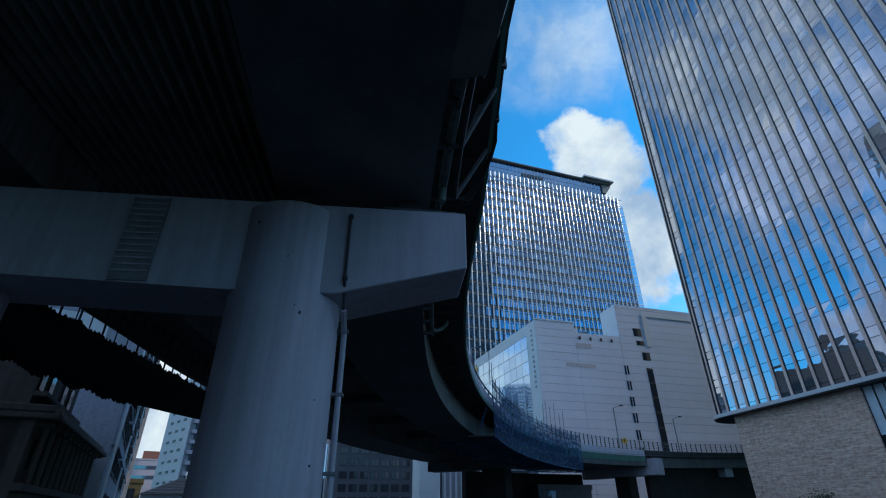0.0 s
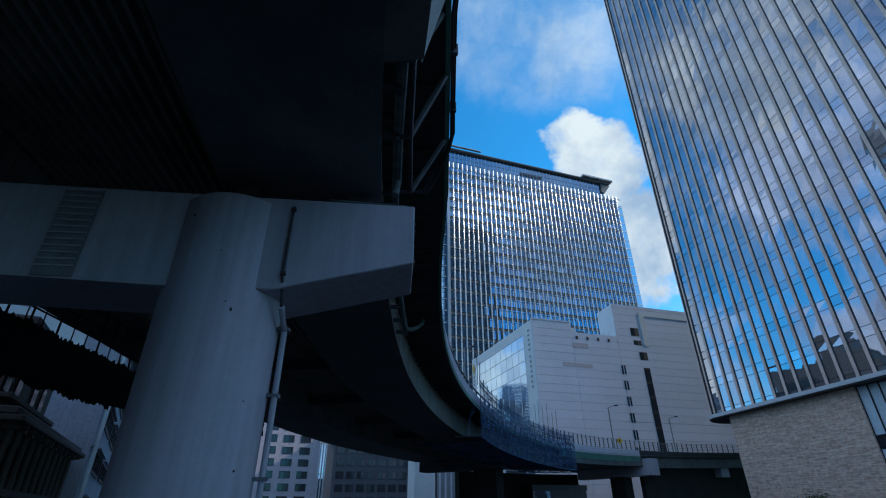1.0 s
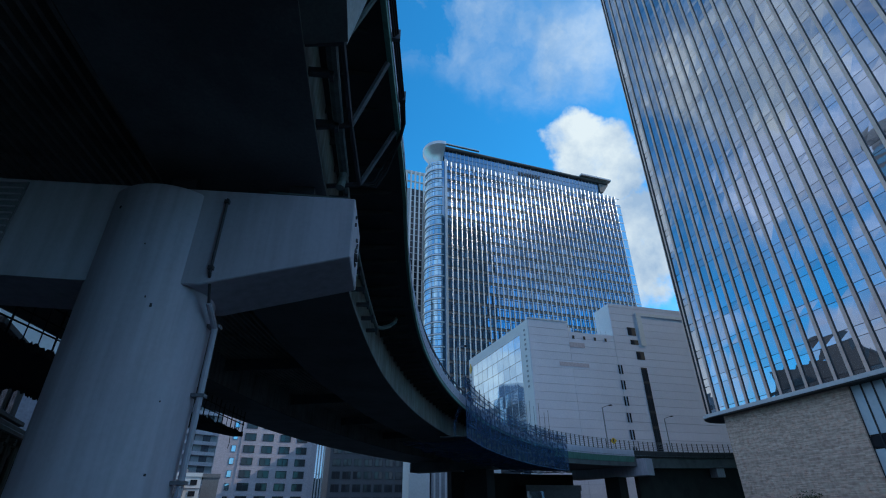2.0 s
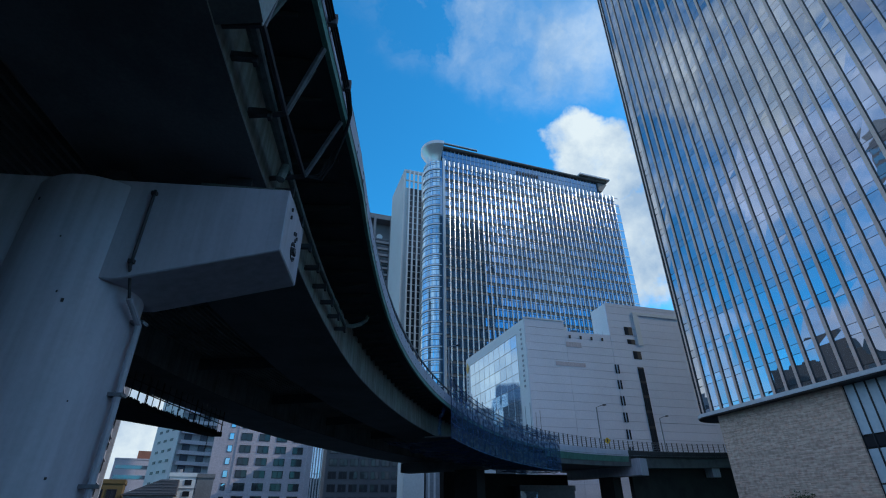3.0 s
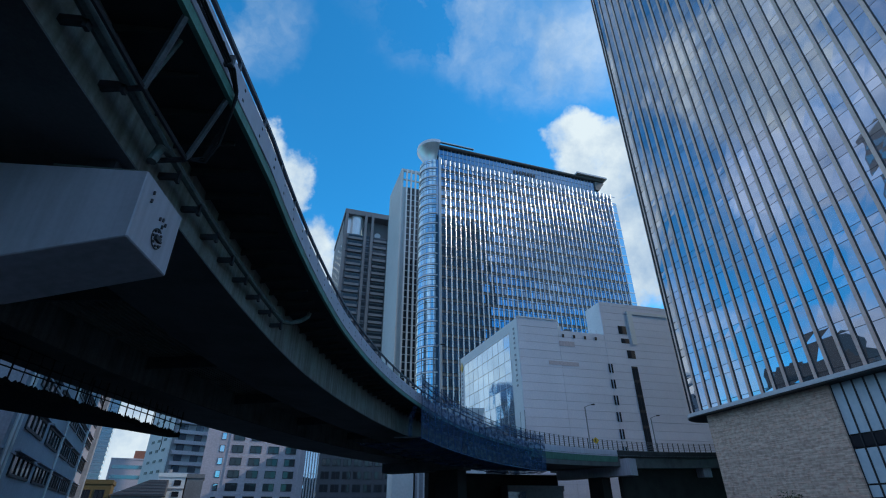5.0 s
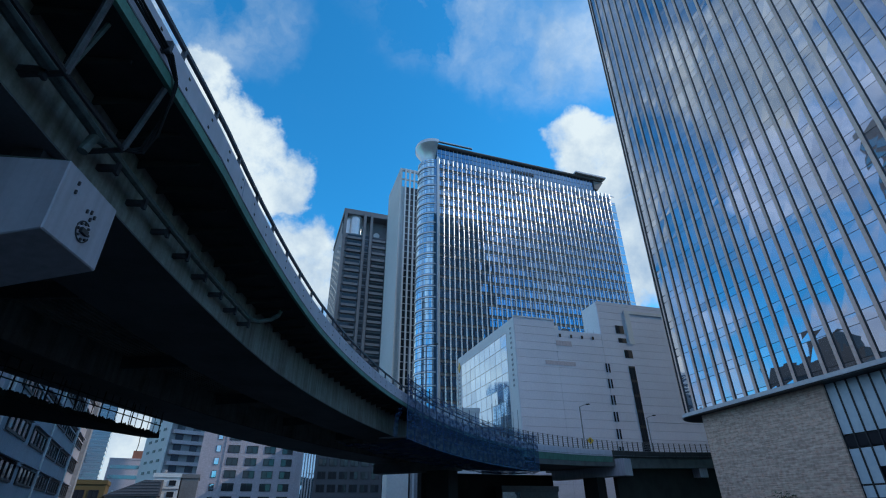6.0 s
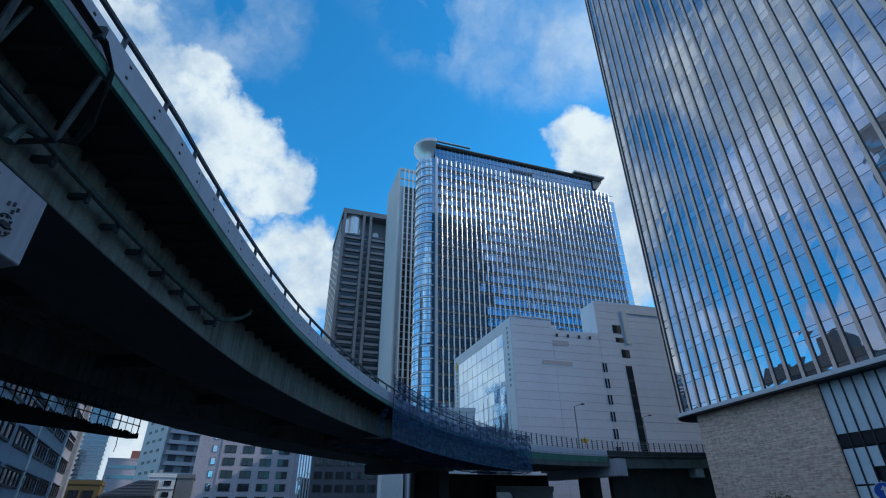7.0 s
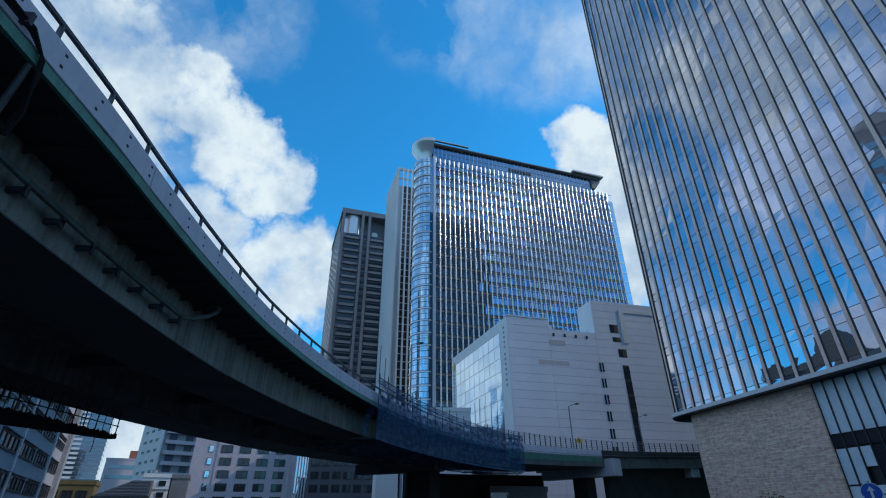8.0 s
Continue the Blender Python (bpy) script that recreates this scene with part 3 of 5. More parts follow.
for z in (4.5, 3.4, 2.2, 1.0):
    part("pipe_strap", boxed(2.915, 3.16, -0.02, 0.14, z - 0.025, z + 0.025), M_GALV, pier)
for z in (6.44, 5.2):
    part("pipe_strap", boxed(2.94, 3.02, -HALF - 0.07, -HALF + 0.01, z - 0.03, z + 0.03), M_DARKSTEEL, pier)
# the ring of studs and loops on the beam's end face
for k in range(8):
    a = k * math.tau / 8
    part("stud", boxed(TIP - 0.03, TIP + 0.01, 0.08 + 0.13 * math.cos(a) - 0.016, 0.08 + 0.13 * math.cos(a) + 0.016, 5.88 + 0.13 * math.sin(a) - 0.016, 5.88 + 0.13 * math.sin(a) + 0.016), M_DARKSTEEL, pier)
for y, z in ((0.0, 6.2), (0.1, 6.24), (0.2, 6.2), (0.12, 6.12), (-0.38, 6.45), (-0.38, 6.3)):
    part("stud", boxed(TIP - 0.03, TIP + 0.01, y - 0.014, y + 0.014, z - 0.03, z + 0.03), M_DARKSTEEL, pier)
part("ring", tubed([(TIP - 0.01, 0.08 + 0.165 * math.cos(k * math.tau / 24), 5.88 + 0.165 * math.sin(k * math.tau / 24)) for k in range(4, 24)], 0.011, 5), M_DARKSTEEL, pier, "thin dark ring")
part("plug", boxed(TIP - 0.05, TIP + 0.01, 0.0, 0.16, 5.84, 5.92), M_DARKSTEEL, pier)
# access rungs up the beam's face
lad = part("rung_panel", boxed(6.2, 6.82, -HALF - 0.03, -HALF - 0.003, 5.03, 6.66), M_GALV, pier, "ribbed grey access panel")
rung = mesh_of("rung", boxed(6.22, 6.80, -HALF - 0.055, -HALF - 0.028, -0.014, 0.014), M_PIER)
for k in range(13):
    placed("rung", rung, lad, Matrix.Translation((0, 0, 5.2 + k * 0.12)))
# bearings on the crossbeam
for w in (1.9, 4.0, 10.4, 12.6):
    part("bearing", boxed(w - 0.22, w + 0.22, -0.25, 0.25, top(w) - 0.01, 6.79 + 0.34 + SUPER * w), M_DARKSTEEL, pier, "dark steel bearing")
part("ledge_rail", tubed([(1.0, -0.5, 6.76), (2.4, -0.5, 6.82)], 0.02, 6), M_PIPE, pier)

# far piers: pale rectangular crossheads
def far_pier(ph, w0, w1, label, z0=5.6, z1=7.0, mat=M_PIER):
    t = thing("road_pier", road_frame(ph), label, "bridge pier", "road piers")
    b = boxed(w0, w1, -0.9, 0.9, z0, z1, bevel=0.03)
    part("crosshead", b, mat, t)
    # column coloured near black for the shade under the road
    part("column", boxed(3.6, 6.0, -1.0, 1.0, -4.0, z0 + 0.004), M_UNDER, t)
    return t

far_pier(27.5, 3.0, 12.4, "dark grey pier with a heavy crosshead below the road", 5.9, 6.8, M_GIRDER)
far_pier(51.5, -1.2, 12.0, "pale grey pier with a projecting crosshead block", 5.9, 8.1)
far_pier(66.0, 0.6, 12.0, "grey pier in deep shade under the road")
for ph in (-20.0, -36.0):
    copy_thing(pier, road_frame(ph) @ Matrix.Translation((0, 0, -rise(ph))))

# ---- the road's further end: green girder and screen fence ----
far_deck = thing("far_span", label="far span with a green girder and grey mesh screens on its parapet", category="elevated road", kind="structure")
part("girder", sweep([(0.25, 7.15), (WIDTH - 0.5, 7.15), (WIDTH - 0.5, 8.355), (0.25, 8.355)], PH1, 51.0), M_GIRDER, far_deck)
part("green_web", sweep([(0.20, 7.72), (0.245, 7.70), (0.245, 8.34), (0.05, 8.60), (0.0, 8.60)], PH1 - 2.5, 50.4), M_GREEN, far_deck, "green painted girder side")
part("girder", sweep([(0.25, 6.95), (WIDTH - 0.5, 6.95), (WIDTH - 0.5, 8.355), (0.25, 8.355)], 52.0, PH2), M_GIRDER, far_deck, "girder in deep shade")
# added wall: its dark colour stands for the deep shade below the span
part("shade_wall", sweep(rect(2.0, 2.6, -4.0, 7.6), 52.6, PH2), M_UNDER, far_deck, "added dark wall that stands for the deep shade under the road")
spost = mesh_of("screen_post", boxed(-0.02, 0.08, -0.045, 0.045, 9.2, 10.55), M_DARKSTEEL)
slat = mesh_of("screen_wire", boxed(0.0, 0.025, -0.62, 0.62, -0.02, 0.02), M_GALV)
ph = 31.0
while ph < 80:
    f = road_frame(ph, 0.1)
    placed("screen_post", spost, far_deck, f)
    for z in (9.3, 9.55, 9.8, 10.05, 10.3, 10.5):
        placed("screen_wire", slat, far_deck, road_frame(ph + 0.45, 0.1, z))
    ph += 0.9


# second added wall, again dark in place of shade
part("inner_shade_wall", sweep(rect(12.2, 12.8, -4.0, 6.6), 34.0, 52.4), M_UNDER, far_deck, "added dark wall that stands for the deep shade under the road")


def lamp_post(ph, w, h, tilt=0.0):
    t = thing("street_lamp", road_frame(ph, w, 8.6), "slim grey street lamp post standing on the far road", "street lamp", "street lamps")
    part("pole", tubed([(0, 0, 0), (0, 0, h * 0.6), (0, 0, h)], 0.09, 8), M_GALV, t)
    part("arm", tubed([(0, 0, h), (-0.4, 0.5, h + 0.25), (-0.7, 0.9, h + 0.35)], 0.05, 6), M_GALV, t)
    part("lantern", boxed(-1.05, -0.6, 0.7, 1.1, h + 0.27, h + 0.42, bevel=0.03), M_DARKSTEEL, t)

lamp_post(46.2, 0.5, 6.2)
lamp_post(60.5, 3.0, 6.2)
lamp_post(30.0, 9.0, 11.5)
sign = thing("warning_sign", road_frame(46.6, -0.12, 10.3), "yellow diamond road sign fixed to the far parapet", "road sign")
dia = prism([(0, -0.45), (0.45, 0), (0, 0.45), (-0.45, 0)], "y", -0.02, 0.02)
o = part("plate", dia, M_YELLOW, sign)
o.matrix_local = pose(0, 0, 0, 0, 0, -29)
o = part("symbol", boxed(-0.07, 0.07, -0.05, -0.024, -0.22, 0.22), M_BLACK, sign)
o.matrix_local = pose(0, 0, 0, 0, 0, -29)
part("bracket", tubed([(0.05, 0, -0.9), (0.05, 0, 0.4)], 0.04, 6), M_GALV, sign)

# ---- scaffold wrapped in blue mesh ----
N0, N1 = 13.6, 36.2
scaf = thing("wrapped_scaffold", label="suspended scaffold wrapped in dark blue mesh netting along the road's edge", category="scaffold")
def net_sheet(sect, ph0, ph1, seed, amp=0.12):
    bm = bmesh.new()
    n = round((ph1 - ph0) / 0.3)
    rings = []
    for i in range(n + 1):
        ph = ph0 + (ph1 - ph0) * i / n
        ring = []
        for j, (w, z) in enumerate(sect):
            d = noise.noise((ph * 0.9, z * 0.8, seed)) * amp
            e = noise.noise((ph * 1.7, w, seed + 5)) * amp
            ring.append(bm.verts.new(bp(ph, w + d, z + e)))
        rings.append(ring)
    for a, b in zip(rings, rings[1:]):
        for k in range(len(sect) - 1):
            bm.faces.new((a[k], b[k], b[k + 1], a[k + 1]))
    for f in bm.faces:
        f.smooth = True
    return bm
part("netting", net_sheet([(-0.45, 9.95), (-0.5, 9.2), (-0.52, 8.5), (-0.5, 7.8), (-0.48, 7.0), (-0.4, 6.3)], N0, N1, 1.0), M_NET, scaf, "blue mesh side sheet")
part("netting", net_sheet([(-0.42, 6.3), (0.5, 6.1), (2.0, 6.05), (3.6, 6.1), (4.5, 6.2)], N0, N1, 2.0, 0.2), M_NET, scaf, "blue mesh sheet slung below")
part("netting", net_sheet([(0.1, 8.3), (0.4, 7.6), (0.5, 6.8), (0.4, 6.3)], N0, N0 + 0.6, 3.0), M_NET, scaf)
ph = N0
while ph <= N1:
    part("standard", tubed([bp(ph, -0.42, 6.2), bp(ph, -0.42, 10.15 + random.uniform(0, 0.3))], 0.035, 5), M_BLUETUBE, scaf)
    ph += 1.15
for z in (10.0, 9.65, 8.3, 7.2, 6.3):
    part("ledger", tubed([bp(N0 + (N1 - N0) * i / 24, -0.44, z) for i in range(25)], 0.035, 5), M_BLUETUBE, scaf)
part("platform", sweep(rect(-0.4, 1.4, 6.32, 6.40), N0, N1), M_DARKSTEEL, scaf, "dark plank platform")
for ph, h in ((13.9, 2.2), (14.6, 1.6), (28.5, 2.0), (29.3, 2.6), (30.2, 2.2), (31.3, 2.8), (32.4, 2.0), (33.3, 2.4)):
    part("tall_pole", tubed([bp(ph, -0.2, 9.8), bp(ph + 0.05, -0.2, 10.1 + h)], 0.03, 5), M_GALV, scaf)

# ---- hanging work platform under the far girder ----
wp = thing("hanging_platform", label="dark hanging work platform with tube railings under the road", category="work platform")
XN, XF, YA, YB, ZP = -9.1, -12.5, 9.3, 29.2, 5.7
deck_poly = [(XN, YA), (XN, YB), (XN - 0.5, YB), (XN - 1.3, YB - 2.5), (XF + 0.9, YB - 5.5), (XF, YB - 8.5), (XF, YA)]
part("deck", prism(deck_poly, "z", ZP, ZP + 0.16), M_CABLE, wp, "black plank deck")
def ragged(x, y0, y1, z, drop, seed):
    """A torn strip of sheeting that hangs along the platform's edge."""
    bm = bmesh.new()
    n = int((y1 - y0) / 0.06)
    up = [bm.verts.new((x, y0 + (y1 - y0) * i / n, z + 0.07 * noise.noise((i * 0.11, seed, 3)) + random.uniform(-0.05, 0.06))) for i in range(n + 1)]
    dn = [bm.verts.new((x + 0.03, y0 + (y1 - y0) * i / n, z - drop * (0.6 + 0.5 * noise.noise((i * 0.07, seed, 0)) + 0.3 * random.random()))) for i in range(n + 1)]
    for i in range(n):
        bm.faces.new((up[i], up[i + 1], dn[i + 1], dn[i]))
    return bm
random.seed(5)
part("sheeting", ragged(XN + 0.02, YA, YB, ZP + 0.22, 0.3, 1.0), M_CABLE, wp, "torn black sheeting")
part("sheeting", ragged(XF - 0.02, YA, YB - 8.5, ZP + 0.1, 0.35, 7.0), M_CABLE, wp, "torn black sheeting")
y = YA
k = 0
while y <= YB:
    part("upright", tubed([(XN, y, ZP), (XN, y, ZP + 1.45)], 0.03 if k % 3 == 0 else 0.018, 5), M_CABLE, wp)
    y += 0.55
    k += 1
for z in (0.6, 0.95, 1.35):
    part("guard_rail", tubed([(XN, YA, ZP + z), (XN, (YA + YB) / 2, ZP + z - 0.03), (XN, YB, ZP + z)], 0.026, 5), M_CABLE, wp)
y = YA + 0.4
while y < YB - 9:
    part("upright", tubed([(XF, y, ZP), (XF, y, ZP + 1.4)], 0.025, 5), M_CABLE, wp)
    y += 1.8
part("guard_rail", tubed([(XF, YA, ZP + 1.0), (XF, YB - 8.5, ZP + 1.0)], 0.026, 5), M_CABLE, wp)
for y in (12.0, 17.0, 22.0, 27.0):
    part("hanger", tubed([(XN - 0.3, y, ZP), (XN - 0.3, y, ZP + 1.35)], 0.03, 5), M_CABLE, wp)
part("loose_rope", tubed([(XN, YB - 1.6, ZP), (XN + 0.05, YB - 1.62, ZP - 0.5), (XN, YB - 1.6, ZP - 0.8)], 0.02, 5), M_CABLE, wp)

# ---- office tower with stone fins over a split-stone base ----
OT = frame_at(41.6, 54.0, 167.0)
office = thing("office_tower", OT, "tall glass office tower with brown stone fins above a split-stone base", "office building")
ZC, ZT, PITCH = 13.3, 188.0, 1.72
S0, S1, RC = -15.0, 62.0, 4.0
def office_path(s, off=0.0):
    """Point and outward normal along the facade: straight, then rounding the far corner."""
    if s >= S0:
        return Vector((s, -off, 0)), Vector((0, -1, 0))
    a = (S0 - s) / RC
    nrm = Vector((-math.sin(a), -math.cos(a), 0))
    return Vector((S0, RC, 0)) + nrm * (RC + off), nrm
def along(s0, s1, step):
    out = [s for s in np.arange(s0, s1, step)] + [s1]
    return out
def ribbon(ss, off0, off1, z0, z1):
    """A closed band following the facade."""
    bm = bmesh.new()
    rings = []
    for s in ss:
        a, n = office_path(s, off0)
        b, _ = office_path(s, off1)
        rings.append([bm.verts.new((a.x, a.y, z0)), bm.verts.new((b.x, b.y, z0)), bm.verts.new((b.x, b.y, z1)), bm.verts.new((a.x, a.y, z1))])
    for p, q in zip(rings, rings[1:]):
        for k in range(4):
            bm.faces.new((p[k], p[(k + 1) % 4], q[(k + 1) % 4], q[k]))
    bm.faces.new(rings[0][::-1])
    bm.faces.new(rings[-1])
    return bm
SEND = S0 - RC * 2.6
arc = along(SEND, S0, RC * 0.16)
# fins
fin_me = mesh_of("fin", boxed(-0.18, 0.18, -0.15, 0.06, ZC + 0.5, ZT, bevel=0.02), M_FIN)
edge_me = mesh_of("fin_edge", boxed(0.184, 0.25, -0.10, 0.05, ZC + 0.5, ZT), M_BLACK)
s = 3.0 + PITCH * 33
fins = []
while s > SEND + 0.3:
    fins.append(s)
    s -= PITCH if s > S0 else PITCH * 0.72
for s in fins:
    p, nrm = office_path(s)
    m = Matrix.Translation(p) @ Matrix.Rotation(math.atan2(nrm.x, -nrm.y), 4, "Z")
    f = placed("fin", fin_me, office, m)
    placed("fin_edge", edge_me, f, Matrix.Identity(4))
line = [SEND] + sorted(q for q in fins if q < S0) + [S1]
# panes between the fins: vision glass and spandrel glass, storey by storey
z = ZC + 0.45
zlines = [z]
k = -3
while True:
    a, b = 25.2 + 4.0 * k, 26.25 + 4.0 * k
    k += 1
    for q in (a, b):
        if ZC + 0.6 < q < ZT:
            zlines.append(q)
    if b > ZT:
        break
zlines.append(ZT)
pane_bm = bmesh.new()
random.seed(21)
ff = sorted(fins)
for a, b in zip(ff, ff[1:]):
    pa, na = office_path(a)
    pb, nb = office_path(b)
    for z0, z1 in zip(zlines, zlines[1:]):
        j = random.uniform(-0.006, 0.006)
        i = random.uniform(-0.006, 0.006)
        vs = [(pa.x - na.x * j, pa.y - na.y * j, z0 + 0.03), (pb.x - nb.x * i, pb.y - nb.y * i, z0 + 0.03),
              (pb.x + nb.x * i, pb.y + nb.y * i, z1 - 0.03), (pa.x + na.x * j, pa.y + na.y * j, z1 - 0.03)]
        pane_bm.faces.new([pane_bm.verts.new(v) for v in vs])
tagged(part("glazing", pane_bm, G_OFFICE, office, "blue-tinted mirror glass panes"), kind="stuff")
for z in zlines[1:-1]:
    part("transom", ribbon(line, -0.02, 0.05, z - 0.065, z + 0.065), M_BLACK, office)
part("core", prism([(S0 - 0.5, 0.4), (S1, 0.4), (S1, 76), (S0, 76), (S0 - 2.6, 12)], "z", ZC + 0.2, ZT - 0.3), M_ROOF, office)
# ledge between tower and base
part("ledge", ribbon(line, -1.2, 0.55, ZC, ZC + 0.42), M_WHITE, office, "pale curved ledge band")
part("soffit", prism([tuple(office_path(s, 0.4)[0][:2]) for s in arc] + [(S1, -0.3), (S1, 3), (0, 3)], "z", ZC - 0.10, ZC - 0.004), M_BLACK, office)
# base
REC = 0.75
part("stone_wall", boxed(S0 + 0.6, 3.2, REC, REC + 3.5, 0, ZC - 0.104), M_BRICK, office, "beige split-stone wall")
part("stone_wall", boxed(12.3, S1, REC, REC + 3.5, 0, ZC - 0.104), M_BRICK, office, "beige split-stone wall")
part("backing", boxed(3.2, 12.3, REC + 0.5, REC + 3.5, 0, ZC - 0.104), M_BLACK, office)
pitch = 9.1 / 8
for k in range(8):
    a, b = 3.2 + k * pitch + 0.06, 3.2 + (k + 1) * pitch - 0.06
    part("pane", boxed(a, b, REC + 0.30, REC + 0.34, 8.5, ZC - 0.15), M_BLIND, office, "pale blue pane with drawn blind")
    if k < 3:
        part("pane", boxed(a, b, REC + 0.30, REC + 0.34, 4.3 if k < 2 else 5.6, 7.2), M_BLIND, office, "pale blue pane with drawn blind")
        part("pane", boxed(a, b, REC + 0.30, REC + 0.34, 3.2, 4.15), M_BLIND, office)
    else:
        part("pane", boxed(a, b, REC + 0.30, REC + 0.34, 3.2, 7.2), G_DARK, office, "dark pane")
    part("pane", boxed(a, b, REC + 0.30, REC + 0.34, 7.35, 8.35), G_DARK, office)
for k in range(9):
    part("mullion", boxed(3.2 + k * pitch - 0.06, 3.2 + k * pitch + 0.06, REC + 0.20, REC + 0.36, 0, ZC - 0.15), M_BLACK, office)


# ---- generic window units for the plainer buildings ----
def window_mesh(w, h, fr=0.08, mull=1, glass=None, frame_mat=None, tag="window"):
    """A framed window that stands a little proud of its wall; origin at its lower middle, facing local -y."""
    d = 0.10
    n = mull + 1
    xs = [-w / 2 - fr, -w / 2]
    for k in range(mull):
        x = -w / 2 + w * (k + 1) / n
        xs += [x - fr / 2, x + fr / 2]
    xs += [w / 2, w / 2 + fr]
    zs = [-fr, 0, h, h + fr]
    fm = bmesh.new()
    grid = {(i, j): fm.verts.new((x, -d, z)) for i, x in enumerate(xs) for j, z in enumerate(zs)}
    for i in range(len(xs) - 1):
        for j in range(3):
            if j == 1 and i % 2:
                continue
            fm.faces.new((grid[i, j], grid[i + 1, j], grid[i + 1, j + 1], grid[i, j + 1]))
    ex = bmesh.ops.extrude_face_region(fm, geom=fm.faces[:])
    bmesh.ops.translate(fm, vec=(0, d + 0.02, 0), verts=[v for v in ex["geom"] if isinstance(v, bmesh.types.BMVert)])
    gm = bmesh.new()
    cols = [(gm.verts.new((-w / 2 + w * k / n, -0.03 - 0.012 * (k % 2), 0)), gm.verts.new((-w / 2 + w * k / n, -0.03 - 0.012 * (k % 2), h))) for k in range(n + 1)]
    for p, q in zip(cols, cols[1:]):
        gm.faces.new((p[0], q[0], q[1], p[1]))
    return mesh_of(tag + "_frame", fm, frame_mat or M_BLACK), mesh_of(tag + "_pane", gm, glass or G_APT)


def put_windows(parent, meshes, xs, zs, face=None, skip=()):
    """Windows in columns xs and rows zs on the face given by a local matrix."""
    face = face or Matrix.Identity(4)
    for i, x in enumerate(xs):
        for j, z in enumerate(zs):
            if (i, j) in skip:
                continue
            w = placed("window", meshes[0], parent, face @ Matrix.Translation((x, 0, z)))
            placed("pane", meshes[1], w, Matrix.Identity(4))


def steps(a, b, n):
    return [a + (b - a) * (k + 0.5) / n for k in range(n)]


def block(name, x, y, az, length, depth, height, mat, label, category="building", roof=True):
    """A plain block: local x along its front, y to the back, z up, with a parapet roof."""
    t = thing(name, frame_at(x, y, az), label, category)
    part("wall", boxed(0, length, 0, depth, 0, height), mat, t)
    if roof:
        part("roof", boxed(-0.15, length + 0.15, -0.15, depth + 0.15, height + 0.004, height + 0.7), mat, t)
    return t



# ---- grey hotel ----
hotel = thing("hotel", frame_at(22.0, 109.6, 74.0), "pale grey panelled hotel block with a mirror-glass flank", "hotel")
inv = frame_at(22.0, 109.6, 74.0).inverted()
bl = inv @ Vector((9.85, 144.2, 0))
part("wall", prism([(0.3, 0.3), (10.3, 0.3), (10.3, 36), (bl.x + 0.3, bl.y)], "z", 0, 42.5), M_HOTEL_L, hotel, "pale end wall")
part("wall", boxed(10.3, 22.6, 0.3, 30, 0, 40.3), M_HOTEL, hotel)
part("stair_tower", boxed(22.6, 52, 0.3, 6.5, 0, 48.8), M_HOTEL_L, hotel, "taller pale tower block")
# cladding panels in courses
random.seed(4)
z, c = 0.0, 0
while z < 48.6:
    h = 1.85
    for a, b, zt in ((0.0, 10.3, 42.7), (10.3, 22.6, 40.4), (22.6, 52.0, 49.0)):
        z1 = min(z + h, zt)
        if z1 - z < 0.2:
            continue
        part("panel", boxed(a + (0.02 if a else 0), b - 0.02, 0.0 + random.uniform(-.012, .012), 0.296, z + 0.022, z1 - 0.022), M_HOTEL, hotel)
    z += h
part("coping", boxed(-0.1, 10.4, -0.1, 0.5, 42.72, 43.0), M_HOTEL_L, hotel)
for k in range(4):
    part("vent", boxed(11.2 + k * 2.9, 11.75 + k * 2.9, -0.05, 0.3, 38.7, 39.5), M_BLACK, hotel)
part("louvre", boxed(10.2, 14.2, -0.04, 0.3, 36.6, 37.8), M_APT, hotel)
part("louvre", boxed(7.0, 14.6, -0.04, 0.3, 32.0, 32.9), M_APT, hotel)
slot = mesh_of("slot_window", boxed(-0.2, 0.2, -0.045, 0.1, 0, 2.1), G_DARK)
for k in range(6):
    for dx in (0, 0.72):
        placed("slot_window", slot, hotel, Matrix.Translation((22.6 + dx, 0, 31.1 - 3.65 * k)))
strip = part("window_strip", boxed(28.6, 30.3, -0.03, 0.3, 9.0, 33.0), M_BLACK, hotel, "dark stair window strip")
for k in range(7):
    for dx in (0.08, 0.92):
        part("pane", boxed(28.6 + dx, 28.6 + dx + 0.7, -0.05, -0.034, 9.4 + k * 3.4, 12.2 + k * 3.4), G_DARK, strip)
for a, b, z0, z1 in ((26.9, 29.2, 40.9, 43.0), (27.2, 29.4, 38.6, 39.8), (28.2, 30.4, 34.9, 36.9)):
    part("opening", boxed(a, b, -0.03, 0.3, z0, z1), M_BLACK, hotel)
    part("pane", boxed(a + 0.15, (a + b) / 2, -0.05, -0.034, z0 + 0.15, z1 - 0.15), G_DARK, hotel)
for s_ in ((30.2, 31.6, 38.5, 47.2), (31.6, 52, 46.4, 47.2)):
    part("raised_band", boxed(s_[0], s_[1], -0.12, 0.05, s_[2], s_[3]), M_HOTEL_L, hotel)
for a in (30.5, 38.0):
    part("roof_plant", boxed(a, a + 3.4, 4, 8, 48.8, 50.8), M_APT_G, hotel)
part("roof_plant", boxed(11.0, 12.4, 2, 4, 40.3, 42.2), M_HOTEL_L, hotel)
part("roof_plant", boxed(13.5, 15.0, 2, 4, 40.3, 41.6), M_ROOF, hotel)
for k in range(7):
    part("roof_stanchion", tubed([(12 + k * 1.5, 0.6, 40.4), (12 + k * 1.5, 0.6, 41.5)], 0.03, 5), M_GALV, hotel)
